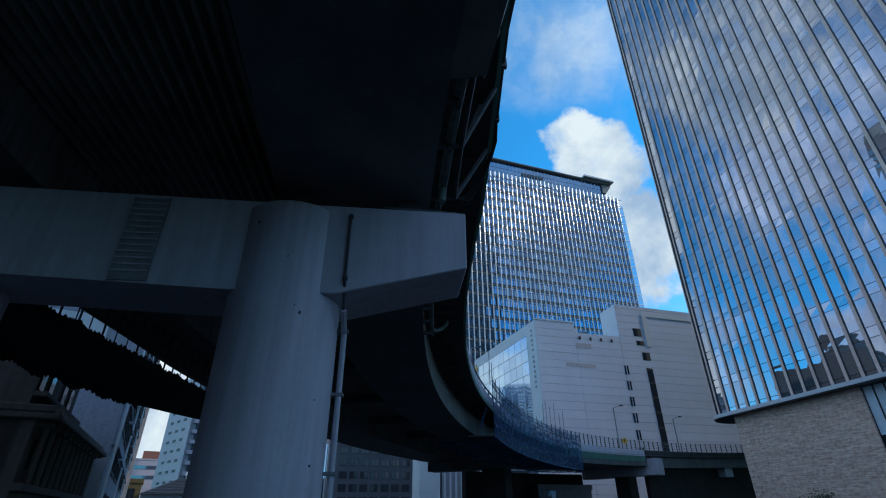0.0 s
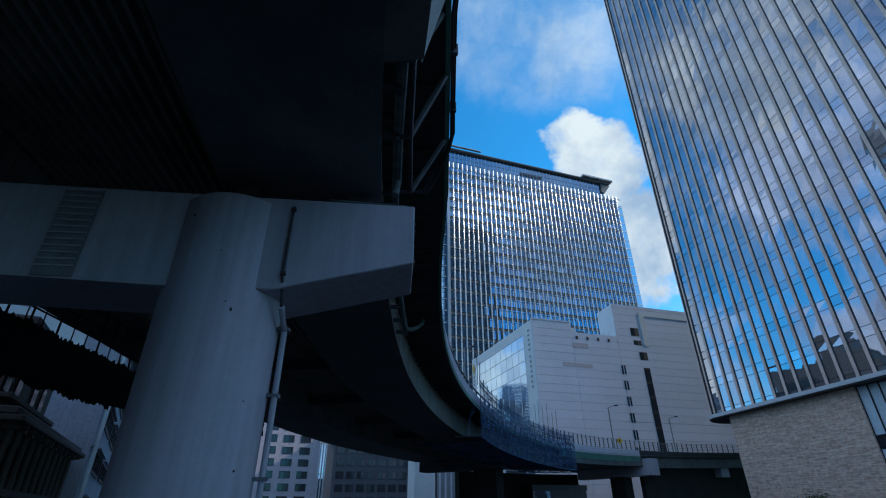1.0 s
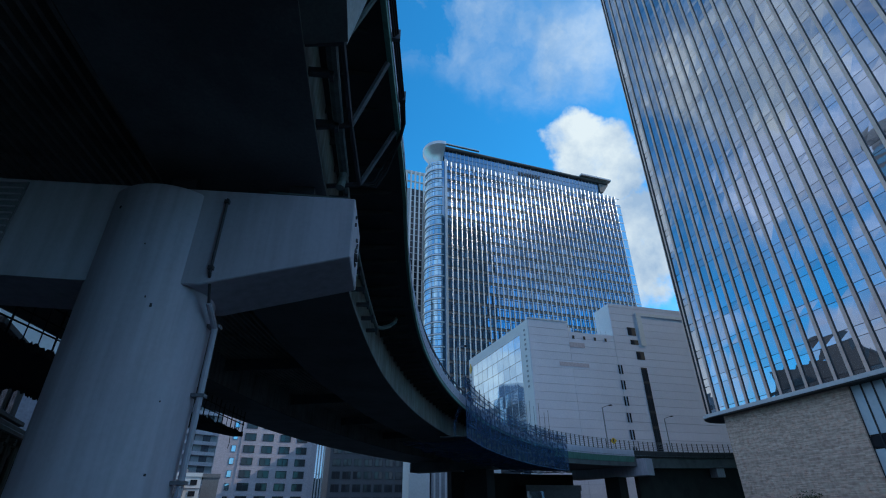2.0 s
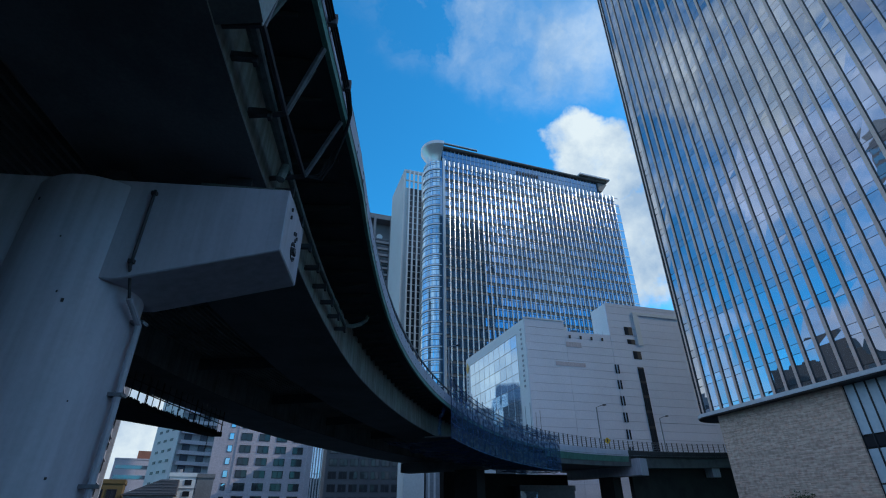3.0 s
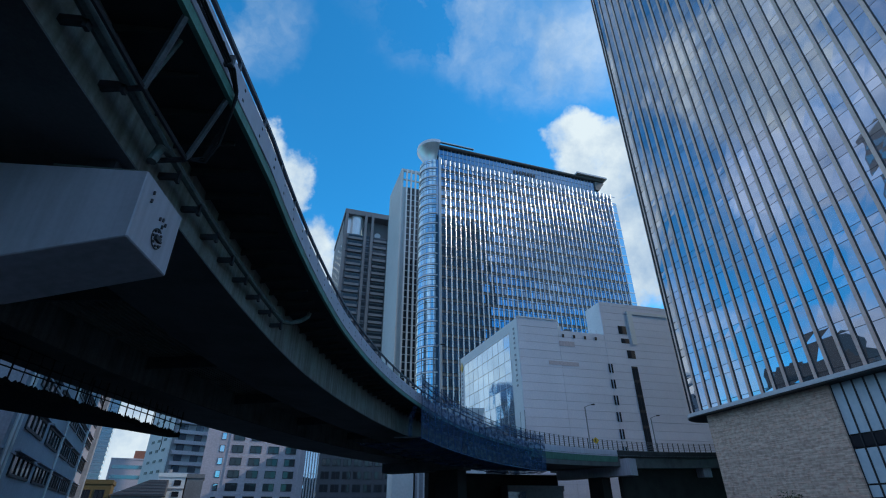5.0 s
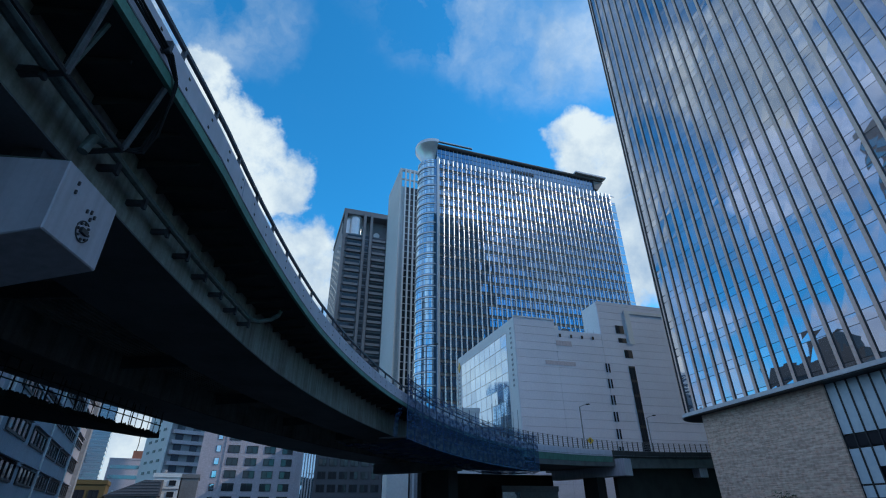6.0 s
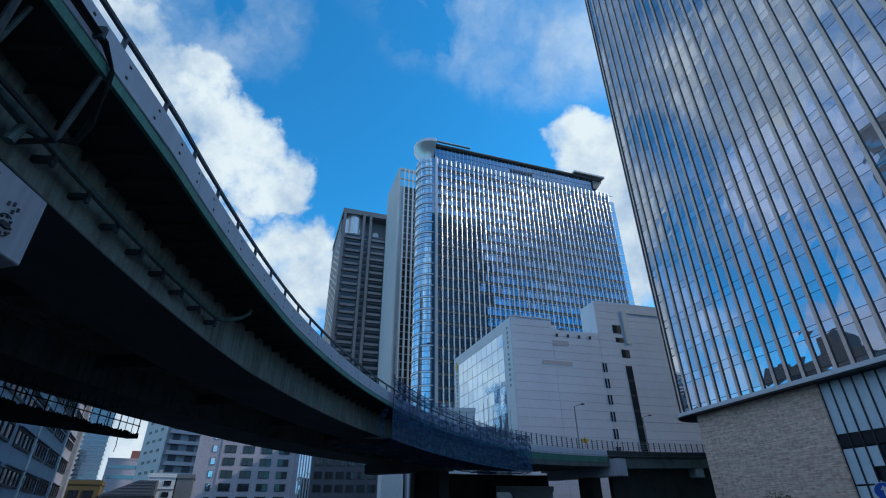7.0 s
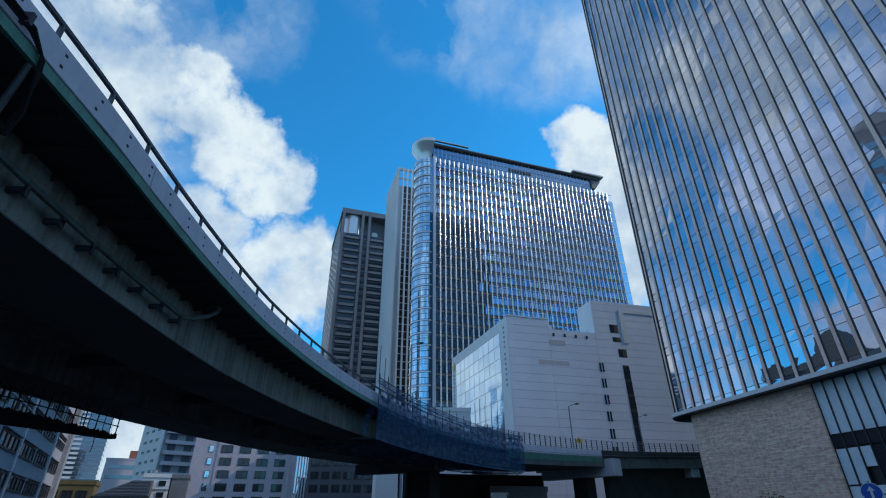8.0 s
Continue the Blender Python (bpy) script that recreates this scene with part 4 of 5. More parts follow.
# mirror-glass flank
flank_m = Matrix.Translation((0, 0, 0)) @ Matrix.Rotation(math.atan2(bl.y, bl.x), 4, "Z")
flank = part("glass_flank", boxed(0.0, 36.5, 0.0, 0.05, 0, 42.6), M_HOTEL_L, hotel, "pale framed flank")
flank.matrix_local = flank_m @ Matrix.Translation((0.2, 0.02, 0))
pbm = bmesh.new()
nx, nz = 9, 13
for i in range(nx):
    for j in range(nz):
        a, b = 4.2 + i * 3.25, 4.2 + (i + 1) * 3.25
        z0, z1 = 40.0 - (j + 1) * 3.05, 40.0 - j * 3.05
        t = random.uniform(-0.012, 0.012)
        pbm.faces.new([pbm.verts.new(p) for p in ((a + 0.05, 0.09 + t, z0 + 0.05), (b - 0.05, 0.09 - t, z0 + 0.05), (b - 0.05, 0.09 - t, z1 - 0.05), (a + 0.05, 0.09 + t, z1 - 0.05))])
part("glazing", pbm, G_HOTEL, flank, "large mirror panes")
for i in range(nx + 1):
    part("mullion", boxed(4.2 + i * 3.25 - 0.03, 4.2 + i * 3.25 + 0.03, 0.055, 0.12, 0.4, 40.0), M_SILVER, flank)
for j in range(nz + 1):
    part("transom", boxed(4.2, 4.2 + nx * 3.25, 0.055, 0.13, 40.0 - j * 3.05 - 0.035, 40.0 - j * 3.05 + 0.035), M_GALV, flank)
# lettering too small to read: plain bars down both edges, and a crest
for k in range(12):
    part("letter_bar", boxed(1.4, 2.1, 0.06, 0.16, 40.2 - k * 1.15 - (0.5 if k > 4 else 0), 40.65 - k * 1.15 - (0.5 if k > 4 else 0)), M_APT_G, flank)
for k in range(10):
    part("letter_bar", boxed(34.8, 35.6, 0.06, 0.16, 37.0 - k * 1.1, 37.5 - k * 1.1), M_APT_G, flank)
cr = part("crest", prism([(34.2, 39.6), (35.2, 41.2), (36.2, 39.6), (35.2, 38.2)], "y", 0.06, 0.25), M_ORANGE, flank, "gold crest")

# ---- far office tower with metal fins, curved glass corner and roof visor ----
TW = thing("fin_tower", frame_at(3.2, 172.7, 71.0), "office tower with silver fins, curved glass corner and visor roof", "office tower")
TL, TH, FLOOR, BAY = 88.5, 140.5, 4.72, 2.15
part("core", boxed(0.4, TL, 1.0, 34, 0, TH - 0.5), M_TSPAN, TW)
part("silver_edge", boxed(0.0, 1.0, -0.45, 1.0, 0, TH + 1.2), M_SILVER, TW, "bright silver corner strip")
part("dark_edge", boxed(-1.3, -0.004, 0.0, 1.5, 0, TH), G_TOWER, TW)
gb = bmesh.new()
def round_bar(r, z0, z1, n=10):
    """An upright half-round bar with its back against the facade."""
    arc_ = [(-r * math.cos(math.pi * i / n), 0.05 - r * 1.15 * math.sin(math.pi * i / n)) for i in range(n + 1)]
    bm = prism(arc_, "z", z0, z1)
    for f in bm.faces:
        f.smooth = len(f.verts) == 4
    for e in bm.edges:
        e.smooth = abs(e.verts[0].co.z - e.verts[1].co.z) > 0.01
    return bm
fin_t = mesh_of("fin", round_bar(0.30, 0, TH), M_TFIN)
head_t = mesh_of("fin_head", round_bar(0.50, TH - 2.6, TH + 0.3), M_SILVER)
nb = 41
for i in range(nb + 1):
    x = 0.9 + i * BAY
    f = placed("fin", fin_t, TW, Matrix.Translation((x, 0, 0)))
    placed("fin_head", head_t, f, Matrix.Identity(4))
nf = 30
for j in range(nf):
    zt = TH - 1.0 - j * FLOOR
    part("spandrel", boxed(0.5, TL, -0.10, 0.95, zt - FLOOR, zt - FLOOR + 1.05), M_TSPAN, TW)
    part("sill", boxed(0.5, TL, -0.16, 0.1, zt - FLOOR + 0.90, zt - FLOOR + 1.22), M_BLACK, TW)
    part("transom", boxed(0.5, TL, -0.06, 0.12, zt - 0.90, zt - 0.76), M_SLATE, TW)
    for i in range(nb):
        x = 0.9 + i * BAY
        for a, b in ((0.27, 1.03), (1.12, 1.88)):
            t = random.uniform(-0.01, 0.01)
            for z0, z1 in ((zt - FLOOR + 1.22, zt - 0.90), (zt - 0.76, zt)):
                gb.faces.new([gb.verts.new(p) for p in ((x + a, 0.08 + t, z0), (x + b, 0.08 - t, z0), (x + b, 0.08 - t, z1), (x + a, 0.08 + t, z1))])
tagged(part("glazing", gb, G_TOWER, TW, "dark blue window panes"), kind="stuff")
mu = mesh_of("mullion", boxed(-0.045, 0.045, -0.06, 0.2, 0, TH - 1), M_SLATE)
for i in range(nb):
    placed("mullion", mu, TW, Matrix.Translation((0.9 + i * BAY + BAY / 2, 0, 0)))
# right end: blue glass return
part("end_glass", boxed(TL, TL + 4.5, 1.2, 30, 0, TH - 3), G_CURVE, TW, "blue glass end bay")
for j in range(nf):
    part("end_band", boxed(TL, TL + 4.6, 1.1, 1.25, 4 + j * FLOOR, 4.5 + j * FLOOR), M_SILVER, TW)
# curved corner
CRN, CCX, CCY = 6.4, -0.6, 6.6
cb = bmesh.new()
na = 18
def corner(a, r):
    return CCX + 0.0 - r * math.sin(a) * 0.92, CCY - r * math.cos(a)
for j in range(nf):
    z0 = TH - (j + 1) * FLOOR
    for k in range(na):
        a0, a1 = radians(100) * k / na, radians(100) * (k + 1) / na
        for q0, q1 in ((0.75, 2.75), (2.85, FLOOR)):
            p, q = corner(a0, CRN), corner(a1, CRN)
            cb.faces.new([cb.verts.new(v) for v in ((*p, z0 + q0), (*q, z0 + q0), (*q, z0 + q1), (*p, z0 + q1))])
tagged(part("curved_glazing", cb, G_CURVE, TW, "pale blue curved corner glazing"), kind="stuff")
def corner_band(z0, z1, r0, r1, a_end=100, n=18, a_start=0):
    bm = bmesh.new()
    rings = []
    for k in range(n + 1):
        a = radians(a_start + (a_end - a_start) * k / n)
        p, q = corner(a, r0), corner(a, r1)
        rings.append([bm.verts.new((*p, z0)), bm.verts.new((*q, z0)), bm.verts.new((*q, z1)), bm.verts.new((*p, z1))])
    for u, v in zip(rings, rings[1:]):
        for k in range(4):
            bm.faces.new((u[k], u[(k + 1) % 4], v[(k + 1) % 4], v[k]))
    bm.faces.new(rings[0][::-1])
    bm.faces.new(rings[-1])
    return bm
for j in range(nf):
    z0 = TH - (j + 1) * FLOOR
    part("corner_band", corner_band(z0 - 0.15, z0 + 0.30, CRN - 0.5, CRN + 0.35), M_SILVER, TW)
    part("corner_band", corner_band(z0 + 0.30, z0 + 0.75, CRN - 0.5, CRN + 0.05), G_TOWER, TW)
    part("corner_band", corner_band(z0 + 2.72, z0 + 2.88, CRN - 0.5, CRN + 0.08), M_SLATE, TW)
    part("corner_band", corner_band(z0 + 3.7, z0 + 3.82, CRN - 0.5, CRN + 0.1), M_SILVER, TW)
# crown and visor
part("crown_glass", boxed(0.5, TL - 5, 1.7, 28, TH - 0.5, TH + 8.2), G_TOWER, TW, "set-back crown glazing")
part("crown_corner", corner_band(TH, TH + 8.5, 0.5, CRN - 2.4), G_CURVE, TW)
for i in range(44):
    part("crown_mullion", boxed(0.8 + i * 1.9, 0.95 + i * 1.9, 1.6, 1.76, TH, TH + 8.1), M_SILVER, TW)
for z in (2.4, 4.8):
    part("crown_transom", boxed(0.5, TL - 5, 1.64, 1.76, TH + z, TH + z + 0.16), M_SLATE, TW)
part("visor", boxed(0.0, TL - 0.5, 0.3, 30, TH + 8.25, TH + 9.5, bevel=0.4), M_TSPAN, TW, "dark flat roof visor")
part("visor_edge", boxed(-0.5, 17.0, -1.0, 0.0, TH + 9.3, TH + 10.3, bevel=0.3), M_TFIN, TW)
part("visor_edge", boxed(TL - 17.0, TL + 0.5, -1.0, 10.0, TH + 9.25, TH + 10.6, bevel=0.3), M_TFIN, TW)
part("visor_end", prism([(TL - 4.0, TH + 3.0), (TL - 0.5, TH + 7.9), (TL - 6, TH + 7.9), (TL - 6, TH + 3)], "y", 1.0, 20), M_TSPAN, TW)
part("visor_corner", corner_band(TH + 9.0, TH + 10.6, 0.3, CRN + 1.5, 170, 28, -8), M_SILVER, TW, "pale curved visor over the corner")
flare = bmesh.new()
rows_ = [[flare.verts.new((*corner(radians(-8 + 6.5 * k), r), TH + z)) for k in range(27)] for r, z in ((CRN - 2.2, 1.2), (CRN - 1.7, 3.4), (CRN - 0.6, 5.8), (CRN + 0.7, 7.7), (CRN + 1.45, 8.98))]
for u, v in zip(rows_, rows_[1:]):
    for k in range(26):
        flare.faces.new((u[k], u[k + 1], v[k + 1], v[k])).smooth = True
part("visor_flare", flare, M_SILVER, TW, "pale flared cladding below the visor")
part("visor_soffit", corner_band(TH + 8.7, TH + 8.99, 0.3, CRN + 1.2, 170, 28, -8), M_WHITE, TW, "pale underside of the visor")
for k in range(8):
    part("crown_letter_bar", boxed(37.5 + k * 1.5, 38.5 + k * 1.5, 1.4, 1.66, TH + 3.0, TH + 4.4), M_BLACK, TW)

# ---- pale slab tower behind ----
slab = thing("slab_tower", frame_at(-19.0, 241.3, 71.0), "slender pale slab tower with a blank end wall and white ribs", "tower block")
part("wall", boxed(0, 40, 0, 31, 0, 176), M_SLAB, slab)
part("top_beam", boxed(0.004, 24.5, -0.6, 0.6, 187.4, 189), M_SLAB, slab)
part("top_beam", boxed(0.004, 24.5, -0.3, 0.4, 181.0, 181.8), M_SLAB, slab)
part("end_wall", boxed(-1.2, 0, -0.6, 31, 0, 189), M_SLAB, slab, "blank pale end wall")
rb = mesh_of("rib", boxed(-0.42, 0.42, -1.0, 0.1, 0, 189), M_WHITE)
for i in range(9):
    placed("rib", rb, slab, Matrix.Translation((2.2 + i * 2.7, 0, 0)))
wb = mesh_of("window_column", boxed(0.45, 2.25, -0.1, 0.02, 0, 176), G_DARK)
for i in range(8):
    placed("window_column", wb, slab, Matrix.Translation((2.2 + i * 2.7, 0, 0)))
for j in range(44):
    part("floor_band", boxed(2.2, 24, -0.45, -0.104, 3 + j * 3.9, 3.35 + j * 3.9), M_SLAB, slab)

# ---- dark tower with balconies and a round crest ----
dark = thing("dark_tower", frame_at(-64.0, 294.1, 71.0), "dark brown hotel tower with rows of balconies and a recessed crown", "tower block")
part("wall", boxed(0, 48, 0.8, 60, 0, 176), M_BROWN, dark)
part("crown_back", boxed(0, 48, 8, 60, 176, 193), M_BROWN, dark)
part("crown_beam", boxed(-0.5, 48.5, -0.5, 60, 191.5, 195.4), M_BROWN, dark)
cyl = bmesh.new()
bmesh.ops.create_cone(cyl, cap_ends=True, segments=28, radius1=6.5, radius2=6.5, depth=15)
o = part("crown_drum", cyl, M_SILVER, dark, "pale rounded crown wall")
o.matrix_local = Matrix.Translation((8.5, 7.5, 184))
pl = mesh_of("pilaster", boxed(-0.9, 0.9, -0.9, 0.85, 0, 193), M_BROWN)
for x in (1.0, 14.6, 19.4, 31.5, 36.0, 47.0):
    placed("pilaster", pl, dark, Matrix.Translation((x, 0, 0)))
dbn = mesh_of("balcony", boxed(0, 9.6, -0.7, 0.9, 0, 1.7), M_BROWN)
dwn = mesh_of("window", boxed(0, 9.6, 0.70, 0.82, 0, 2.0), G_DARK)
dnr = mesh_of("narrow_window", boxed(0, 2.4, 0.6, 0.84, 0, 2.4), G_DARK)
dbd = mesh_of("floor_band", boxed(0, 48, 0.3, 0.84, 0, 1.2), M_BROWN)
for j in range(27):
    z = 172 - j * 5.0
    placed("floor_band", dbd, dark, Matrix.Translation((0, 0, z)))
    for x in (3.4, 20.8, 37.0):
        placed("balcony", dbn, dark, Matrix.Translation((x, 0, z - 0.5)))
        placed("window", dwn, dark, Matrix.Translation((x, 0, z + 1.4)))
    for x in (15.8, 32.6):
        placed("narrow_window", dnr, dark, Matrix.Translation((x, 0, z + 1.4)))
dsw = mesh_of("side_window", boxed(-0.1, 0.05, 0, 2.6, 0, 2.0), G_DARK)
for j in range(34):
    for i in range(6):
        placed("side_window", dsw, dark, Matrix.Translation((0, 5 + i * 9, 172 - j * 5.0)))
cd = bmesh.new()
bmesh.ops.create_cone(cd, cap_ends=True, segments=24, radius1=2.2, radius2=2.2, depth=0.6)
o = part("crest", cd, M_WHITE, dark, "white round crest")
o.matrix_local = Matrix.Translation((24.6, 6.5, 180.5)) @ pose(0, 0, 0, 90)
part("crest_wall", boxed(20, 30, 7.0, 7.9, 176, 192), M_BROWN, dark)

# ---- blocks beyond, under the road ----
apt = block("apartment_block", -57.5, 138.0, 66.0, 26, 16, 30, M_APT, "mauve-grey tiled apartment block with paired dark windows", "apartment block")
wm = window_mesh(2.6, 1.6, 0.12, 1, G_DARK)
wk = window_mesh(1.0, 1.5, 0.08, 0, G_CURVE)
put_windows(apt, wm, [8.0, 12.6, 17.2, 21.8], [2.0 + 3.05 * k for k in range(9)])
put_windows(apt, wk, [4.2], [2.0 + 3.05 * k for k in range(9)])
for x in (6.0, 24.6):
    part("pilaster", boxed(x - 0.25, x + 0.25, -0.15, 0, 0, 30), M_APT, apt)
apt2 = block("apartment_tower", -81.5, 166.0, 44.0, 26, 20, 44, M_APT_G, "tall apartment tower with a white end wall and recessed balconies", "apartment block")
part("end_wall", boxed(-0.5, -0.004, -0.3, 20.3, 0, 44.6), M_APT_W, apt2, "white tiled end wall")
nar = mesh_of("end_window", boxed(-0.62, -0.4, 0, 2.4, 0, 0.8), M_BLACK)
for j in range(14):
    for i in range(3):
        placed("end_window", nar, apt2, Matrix.Translation((0, 2.6 + i * 5.6, 2.0 + j * 3.1)))
for j in range(14):
    part("balcony", boxed(0.6, 11.5, -1.2, 0, 1.0 + j * 3.1, 2.1 + j * 3.1), M_APT, apt2)
put_windows(apt2, window_mesh(2.2, 1.7, 0.08, 1), [3.0, 8.0, 14.0, 19.0], [2.3 + 3.1 * k for k in range(13)])
glassy = block("glass_apartment_tower", -255.0, 356.0, 60.0, 26, 26, 112, M_APT_W, "white banded high-rise apartment tower", "apartment block")
for j in range(37):
    part("balcony_band", boxed(-0.6, 11.5, -0.8, 24, 1.6 + j * 3.0, 2.8 + j * 3.0), M_APT_W, glassy)
    part("glass_band", boxed(-0.2, 26.1, -0.2, 24, 0.1 + j * 3.0, 1.56 + j * 3.0), G_APT, glassy)
    part("glass_band", boxed(12.0, 26.4, -0.45, -0.21, 1.3 + j * 3.0, 2.9 + j * 3.0), G_APT, glassy)
office_b = block("grey_office_block", -155.0, 255.0, 60.0, 32, 20, 27, M_APT, "pale grey office block with ribbon windows and a brown plant house", "office building")
part("plant_house", boxed(9, 20, 3, 9, 27.8, 31.5), M_RED, office_b, "brown roof plant house")
for z in (23.0, 18.6):
    part("ribbon_window", boxed(1, 31.8, -0.12, 0.0, z, z + 1.6), G_APT, office_b)
put_windows(office_b, window_mesh(0.9, 0.9, 0.05, 0, M_APT_W), steps(1, 31, 12), [4, 7, 10, 13])
mid = block("low_office_block", -178.0, 245.0, 60.0, 24, 20, 17.5, M_APT_G, "hazy grey low block", "building")
wht = thing("ribbed_office", frame_at(-66.5, 241.0, 74.0), "white office block with close vertical ribs", "office building")
part("wall", boxed(0, 14, 0, 12, 0, 32), G_CURVE, wht)
wr = mesh_of("rib", boxed(-0.28, 0.28, -0.5, 0.1, 0, 32), M_WHITE)
for i in range(12):
    placed("rib", wr, wht, Matrix.Translation((0.4 + i * 1.2, 0, 0)))
drk = block("dark_office_block", -27.5, 138.0, 80.0, 20, 14, 24, M_SLATE, "dark grey office block with rows of windows", "office building")
put_windows(drk, window_mesh(1.9, 1.6, 0.1, 1, G_DARK), steps(0.5, 19.5, 7), [1.5 + 3.0 * k for k in range(7)])
pale = block("pale_corner_block", -3.9, 92.0, 78.0, 3.6, 8, 12, M_APT_W, "small pale corner building", "building")
ribd = block("ribbed_block", -0.1, 93.0, 78.0, 6.0, 8, 11.0, M_APT_G, "low block with close pale ribs", "building")
rr_ = mesh_of("rib", boxed(-0.15, 0.15, -0.3, 0.05, 0, 11), M_WHITE)
for i in range(6):
    placed("rib", rr_, ribd, Matrix.Translation((0.5 + i, 0, 0)))
glasslow = block("low_glass_block", 13.8, 78.0, 74.0, 8.5, 6, 5.0, M_APT_G, "low grey block with blue glass beneath the road", "building")
part("glass", boxed(-0.05, 2.6, -0.06, 0, 0.5, 4.9), G_CURVE, glasslow)
ochre = block("ochre_house", -61.6, 95.5, 62.0, 7.5, 8, 7.4, M_OCHRE, "ochre rendered low house with dark windows", "house")
put_windows(ochre, window_mesh(1.4, 1.5, 0.08, 1, G_DARK), [1.6, 3.75, 5.9], [1.6, 4.9])
grey1 = block("gabled_house", -54.6, 99.0, 66.0, 8.2, 9, 5.6, M_ROOF, "grey house with a slanting dark glazed roof", "house", roof=False)
part("roof", prism([(-0.4, 5.6), (8.5, 5.6), (8.5, 8.2), (5.6, 8.2)], "y", -0.5, 9.5), M_SLATE, grey1, "slanting dark roof")
for k in range(5):
    z = 5.9 + 0.5 * k
    part("roof_bar", boxed(6.0 * (z - 5.6) / 2.6, 8.4, -0.58, -0.504, z, z + 0.05), M_GALV, grey1)
grey2 = block("stepped_house", -50.2, 105.4, 66.0, 4.7, 8, 9.0, M_APT_W, "narrow pale house with small dark windows", "house")
put_windows(grey2, window_mesh(1.1, 0.8, 0.06, 0, G_DARK), [1.2, 3.4], [1.6, 3.6, 5.6, 7.6])
for z in (2.9, 4.9, 6.9):
    part("string_course", boxed(-0.1, 4.8, -0.14, 0, z, z + 0.12), M_APT_G, grey2)
tank = part("roof_tank", tubed([(1.4, 3, 9.7), (1.4, 3, 10.5)], 0.5, 12), M_GALV, grey2, "grey roof tank")
grey3 = block("dark_house", -45.7, 107.4, 66.0, 3.0, 8, 8.9, M_ROOF, "dark grey narrow blind-walled house", "house")
low_b = block("rooftop_block", 4.6, 95.0, 86.0, 7.6, 8, 18.8, M_HOTEL_L, "low pale block with a flat roof behind the scaffold", "building")
low_c = block("stair_block", 12.4, 96.2, 82.0, 3.4, 6, 15.6, M_APT_G, "small grey block with open landings", "building")
for k in range(4):
    part("landing", boxed(-0.2, 3.6, -0.7, 0, 6.0 + 2.8 * k, 6.25 + 2.8 * k), M_GALV, low_c)

# ---- street side beyond the pier ----
WA = -29.0
white_b = thing("white_building", frame_at(-27.9, 46.2, WA), "white rendered street building with dark sash windows and downpipes", "building")
part("wall", boxed(-19, 27.6, 0, 16, 0, 21), M_WHITEWALL, white_b)
part("coping", boxed(-19.2, 27.8, -0.2, 16.2, 21.004, 21.5), M_WHITEWALL, white_b)
wsh = window_mesh(6.2, 0.95, 0.16, 3, G_DARK)
WX, WZ = [-12.0, -3.8, 4.0, 11.8, 20.5], [1.75 + 2.6 * k for k in range(7)]
put_windows(white_b, wsh, WX, WZ)
lip = mesh_of("window_hood", boxed(-3.4, 3.4, -0.28, 0, 1.14, 1.24), M_WHITEWALL)
for x in WX:
    for z in WZ:
        placed("window_hood", lip, white_b, Matrix.Translation((x, 0, z)))
for x in (-18.5, -17.6, -0.1, 16.2, 27.0):
    part("downpipe", tubed([(x, -0.16, 0), (x, -0.16, 20.8)], 0.09, 6), M_APT_W, white_b)
for z in (5.3, 10.2, 15.1):
    part("string_course", boxed(-19.08, 27.65, -0.1, 0, z, z + 0.14), M_WHITEWALL, white_b)
part("wall_panel", boxed(-19.06, -19.0, 2.0, 9.0, 9.5, 12.6), M_APT_W, white_b)
part("stair_bay", boxed(24.6, 26.4, -0.5, 0, 0, 20.0), M_APT_G, white_b, "grey projecting bay")

SA = -25.0
stone_b = thing("stone_building", frame_at(-19.4, 29.2, SA) @ Matrix.Scale(0.88, 4), "dark old stone building with arched windows, cornice and columns", "building")
part("wall", boxed(-15, -7.6, 0.3, 10, 0, 8.9), M_STONE, stone_b)
part("lower_wall", boxed(-15, -1.6, -0.1, 9, 0, 5.2), M_STONE, stone_b, "projecting ground storey")
part("cornice", boxed(-15.2, -0.6, -0.9, 9.4, 5.204, 5.45, bevel=0.05), M_STONE, stone_b)
part("cornice", boxed(-15.2, -0.9, -0.65, 9.2, 5.46, 5.75, bevel=0.05), M_STONE, stone_b)
part("cornice", boxed(-15.2, -7.0, -0.2, 10.3, 8.904, 9.3, bevel=0.08), M_STONE, stone_b)
part("band", boxed(-15.1, -1.4, -0.45, -0.104, 2.75, 3.0), M_STONE, stone_b)
part("balcony_ledge", boxed(-15.1, -7.5, -0.2, 0.3, 6.05, 6.25, bevel=0.03), M_STONE, stone_b)
for i in range(11):
    x = -14.4 + i * 1.22
    part("column", tubed([(x, -0.4, 3.0), (x, -0.4, 5.2)], 0.13, 8), M_STONE, stone_b)
    part("capital", boxed(x - 0.2, x + 0.2, -0.62, -0.104, 4.98, 5.2), M_STONE, stone_b)
    part("dentil", boxed(x + 0.45, x + 0.7, -0.8, -0.104, 5.06, 5.2), M_STONE, stone_b)
def arch(w, h):
    pts = [(-w / 2, 0), (w / 2, 0), (w / 2, h)] + [(w / 2 * math.cos(a), h + w / 2 * math.sin(a)) for a in (math.pi * k / 8 for k in range(1, 8))] + [(-w / 2, h)]
    return prism(pts, "y", -0.06, 0.03)
am = mesh_of("arched_window", arch(0.62, 0.85), G_DARK)
ar = mesh_of("arch_surround", arch(0.9, 0.9), M_STONE)
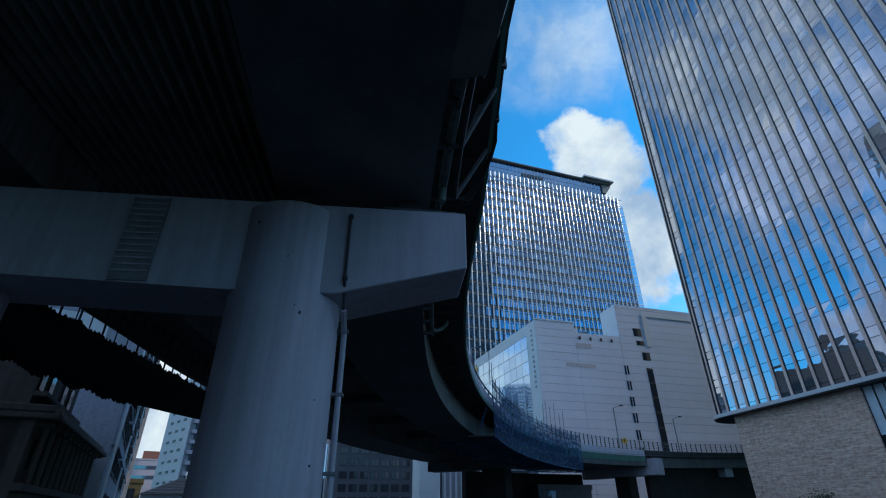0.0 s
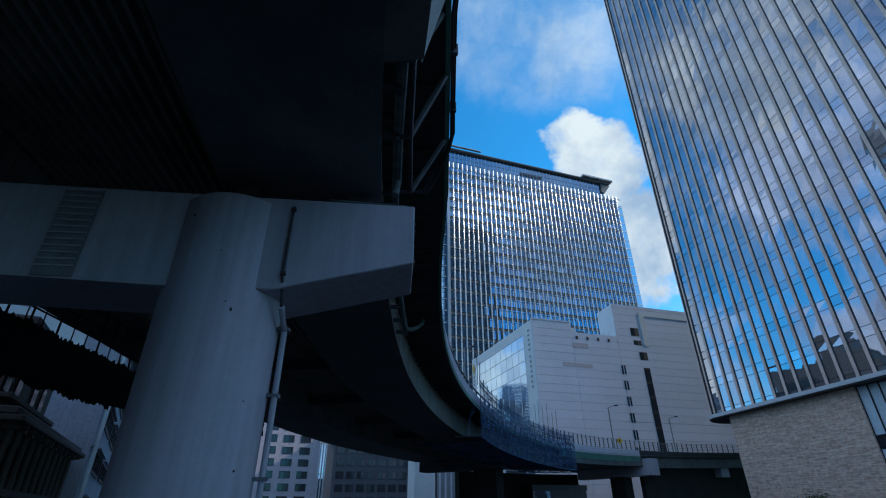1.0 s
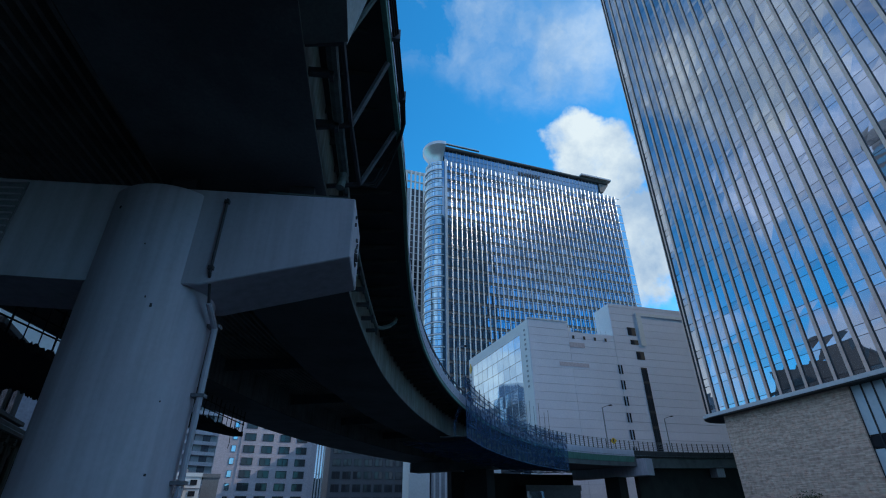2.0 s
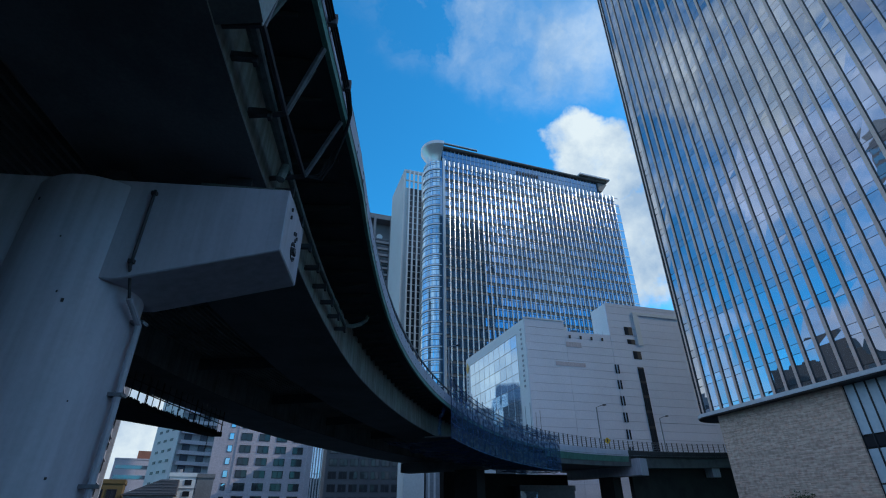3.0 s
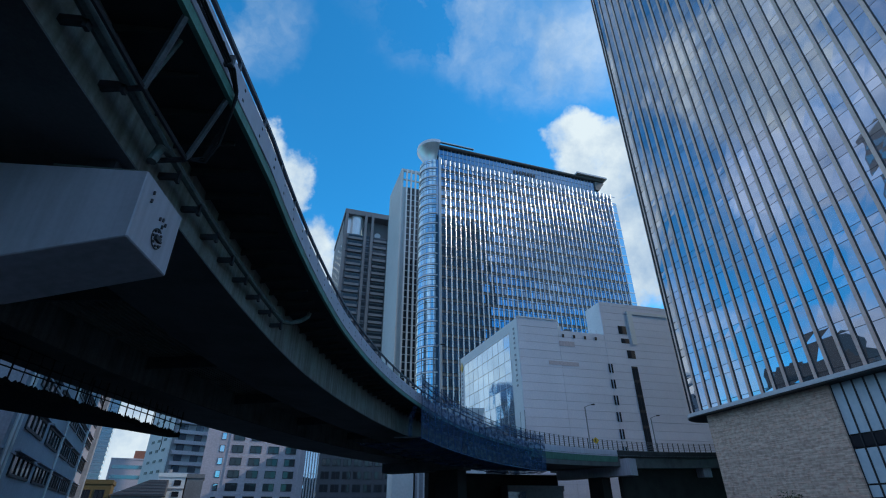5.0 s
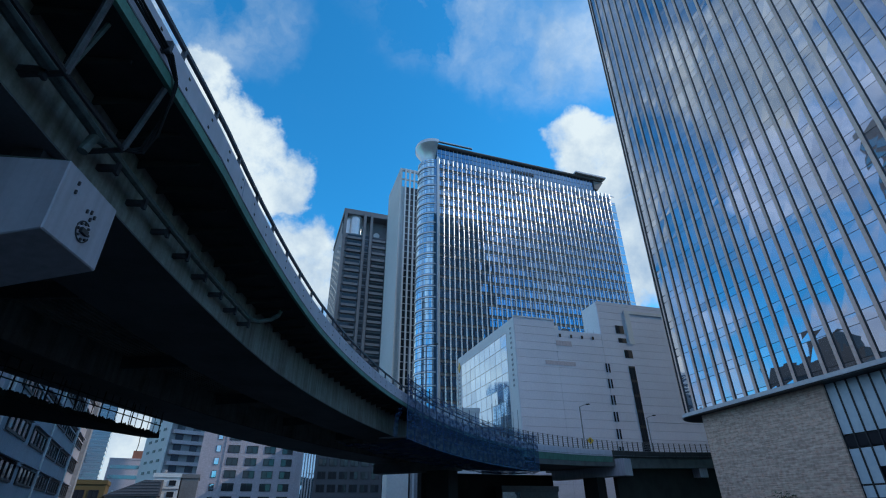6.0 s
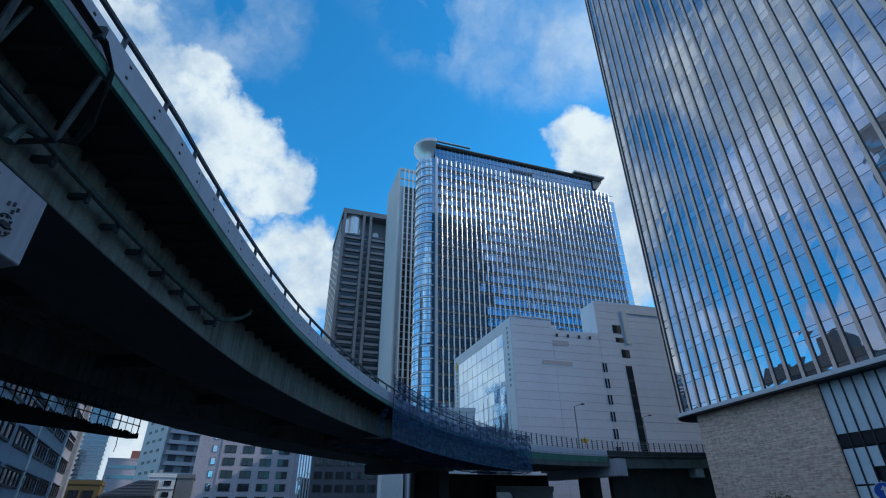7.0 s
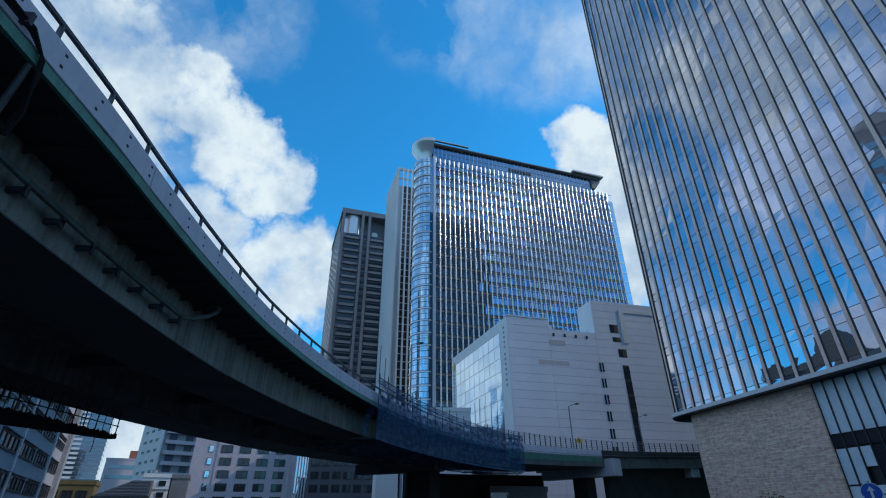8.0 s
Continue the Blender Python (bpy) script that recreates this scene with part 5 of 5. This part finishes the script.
for i in range(2):
    for dx in (0.0, 1.45):
        x = -14.9 + 0.35 + i * 3.9 + dx
        w_ = placed("arched_window", am, stone_b, Matrix.Translation((x, 0.26, 6.35)))
        placed("arch_surround", ar, w_, Matrix.Translation((0, 0.075, -0.06)))
for i in range(10):
    placed("arched_window", am, stone_b, Matrix.Translation((-13.79 + i * 1.22, -0.14, 3.5)))

# ---- street sign and mirror lamp near the base, and a shrub ----
SZ = 2.98
rs = thing("road_sign", pose(27.91, 28.84, 0, 0, 0, -42), "round blue road sign with a white arrow on a pole", "road sign")
disc = bmesh.new()
bmesh.ops.create_cone(disc, cap_ends=True, segments=28, radius1=0.40, radius2=0.40, depth=0.04)
o = part("disc", disc, M_BLUE, rs)
o.matrix_local = pose(0, 0, SZ, 90)
ring = bmesh.new()
tube(ring, [(0.41 * math.cos(k * math.tau / 28), -0.015, SZ + 0.41 * math.sin(k * math.tau / 28)) for k in range(29)], 0.018, 5)
part("rim", ring, M_WHITE, rs)
arw = prism([(-0.05, -0.26), (0.05, -0.26), (0.05, 0.07), (0.15, 0.07), (0, 0.28), (-0.15, 0.07), (-0.05, 0.07)], "y", -0.036, -0.022)
o = part("arrow", arw, M_WHITE, rs)
o.matrix_local = pose(0, 0, SZ)
part("pole", tubed([(0, 0.08, 0), (0, 0.08, SZ + 0.5)], 0.04, 8), M_GALV, rs)
part("arm", tubed([(0, 0.08, SZ - 0.05), (0.9, 0.08, SZ - 0.1), (1.8, 0.08, SZ - 0.25)], 0.04, 6), M_GALV, rs)
shrub = thing("roof_shrub", pose(40.6, 58.5, 3.0), "small dark leafy shrub at the wall's foot", "shrub")
random.seed(8)
lb = bmesh.new()
for k in range(420):
    c = Vector((random.gauss(0, 0.75), random.gauss(0, 0.75), random.gauss(0, 0.4)))
    u = Vector((random.gauss(0, 1), random.gauss(0, 1), random.gauss(0, 1))).normalized()
    v = u.cross(Vector((random.random(), random.random(), random.random() + 0.1))).normalized()
    lb.faces.new([lb.verts.new(c + 0.12 * p) for p in (u, v * 0.5, -u, -v * 0.5)])
tagged(part("leaves", lb, M_LEAF, shrub), kind="stuff")
part("stem", tubed([(0, 0, -3.0), (0.05, 0, -1.2), (0, 0.05, 0)], 0.06, 6), M_BARK, shrub)

# ---- unseen plain blocks added to close the street and cut light behind the camera ----
for x, y, az, ln, h, nm in ((-30.0, -46.0, 8.0, 60, 34, "unseen_block"), (-26.0, -62.0, 96.0, 46, 30, "unseen_block"), (24.0, -60.0, 80.0, 50, 22, "unseen_block")):
    b_ = block(nm, x, y, az if az < 50 else az, ln, 14, h, M_SLATE, "unseen plain grey block added behind the road to cut light", "building")
    if az > 50:
        b_.matrix_world = frame_at(x + ln * math.sin(radians(az)), y, az + 180)

# blocks down the side street, whose image stands in the office tower's glass
# the first block is coloured black so that its image reads as shaded
side_a = block("side_street_block", -150.0, 126.0, 0.0, 44, 26, 63, M_BLACK, "office block down the side street, coloured black for shade", "office building")
part("plant_house", boxed(8, 19, 2, 20, 63.7, 73.0), M_BLACK, side_a, "roof plant house coloured black for shade")
side_b = block("side_street_tower", -150.0, 40.0, 0.0, 55, 30, 152, M_SLATE, "tall dark tower down the side street", "office building")
part("roof_slope", prism([(26, 152.7), (55, 152.7), (55, 155.5), (47, 158.5)], "y", 0.5, 20), M_ROOF, side_b)
for j in range(24):
    part("window_band", boxed(0.5, 54.5, -0.12, 0, 5.0 + j * 6.0, 8.4 + j * 6.0), G_APT, side_b)
# unseen block, added to keep direct sun off the far span
sun_block = block("cross_street_block", 118.0, 76.0, 0.0, 44, 24, 100, M_SLATE, "unseen dark block added to shade the far span", "office building")
sun_block.matrix_world = frame_at(118.0, 120.0, 180.0)
for j in range(21):
    part("window_band", boxed(0.5, 43.5, -0.12, 0, 5.0 + j * 4.3, 7.4 + j * 4.3), G_APT, sun_block)
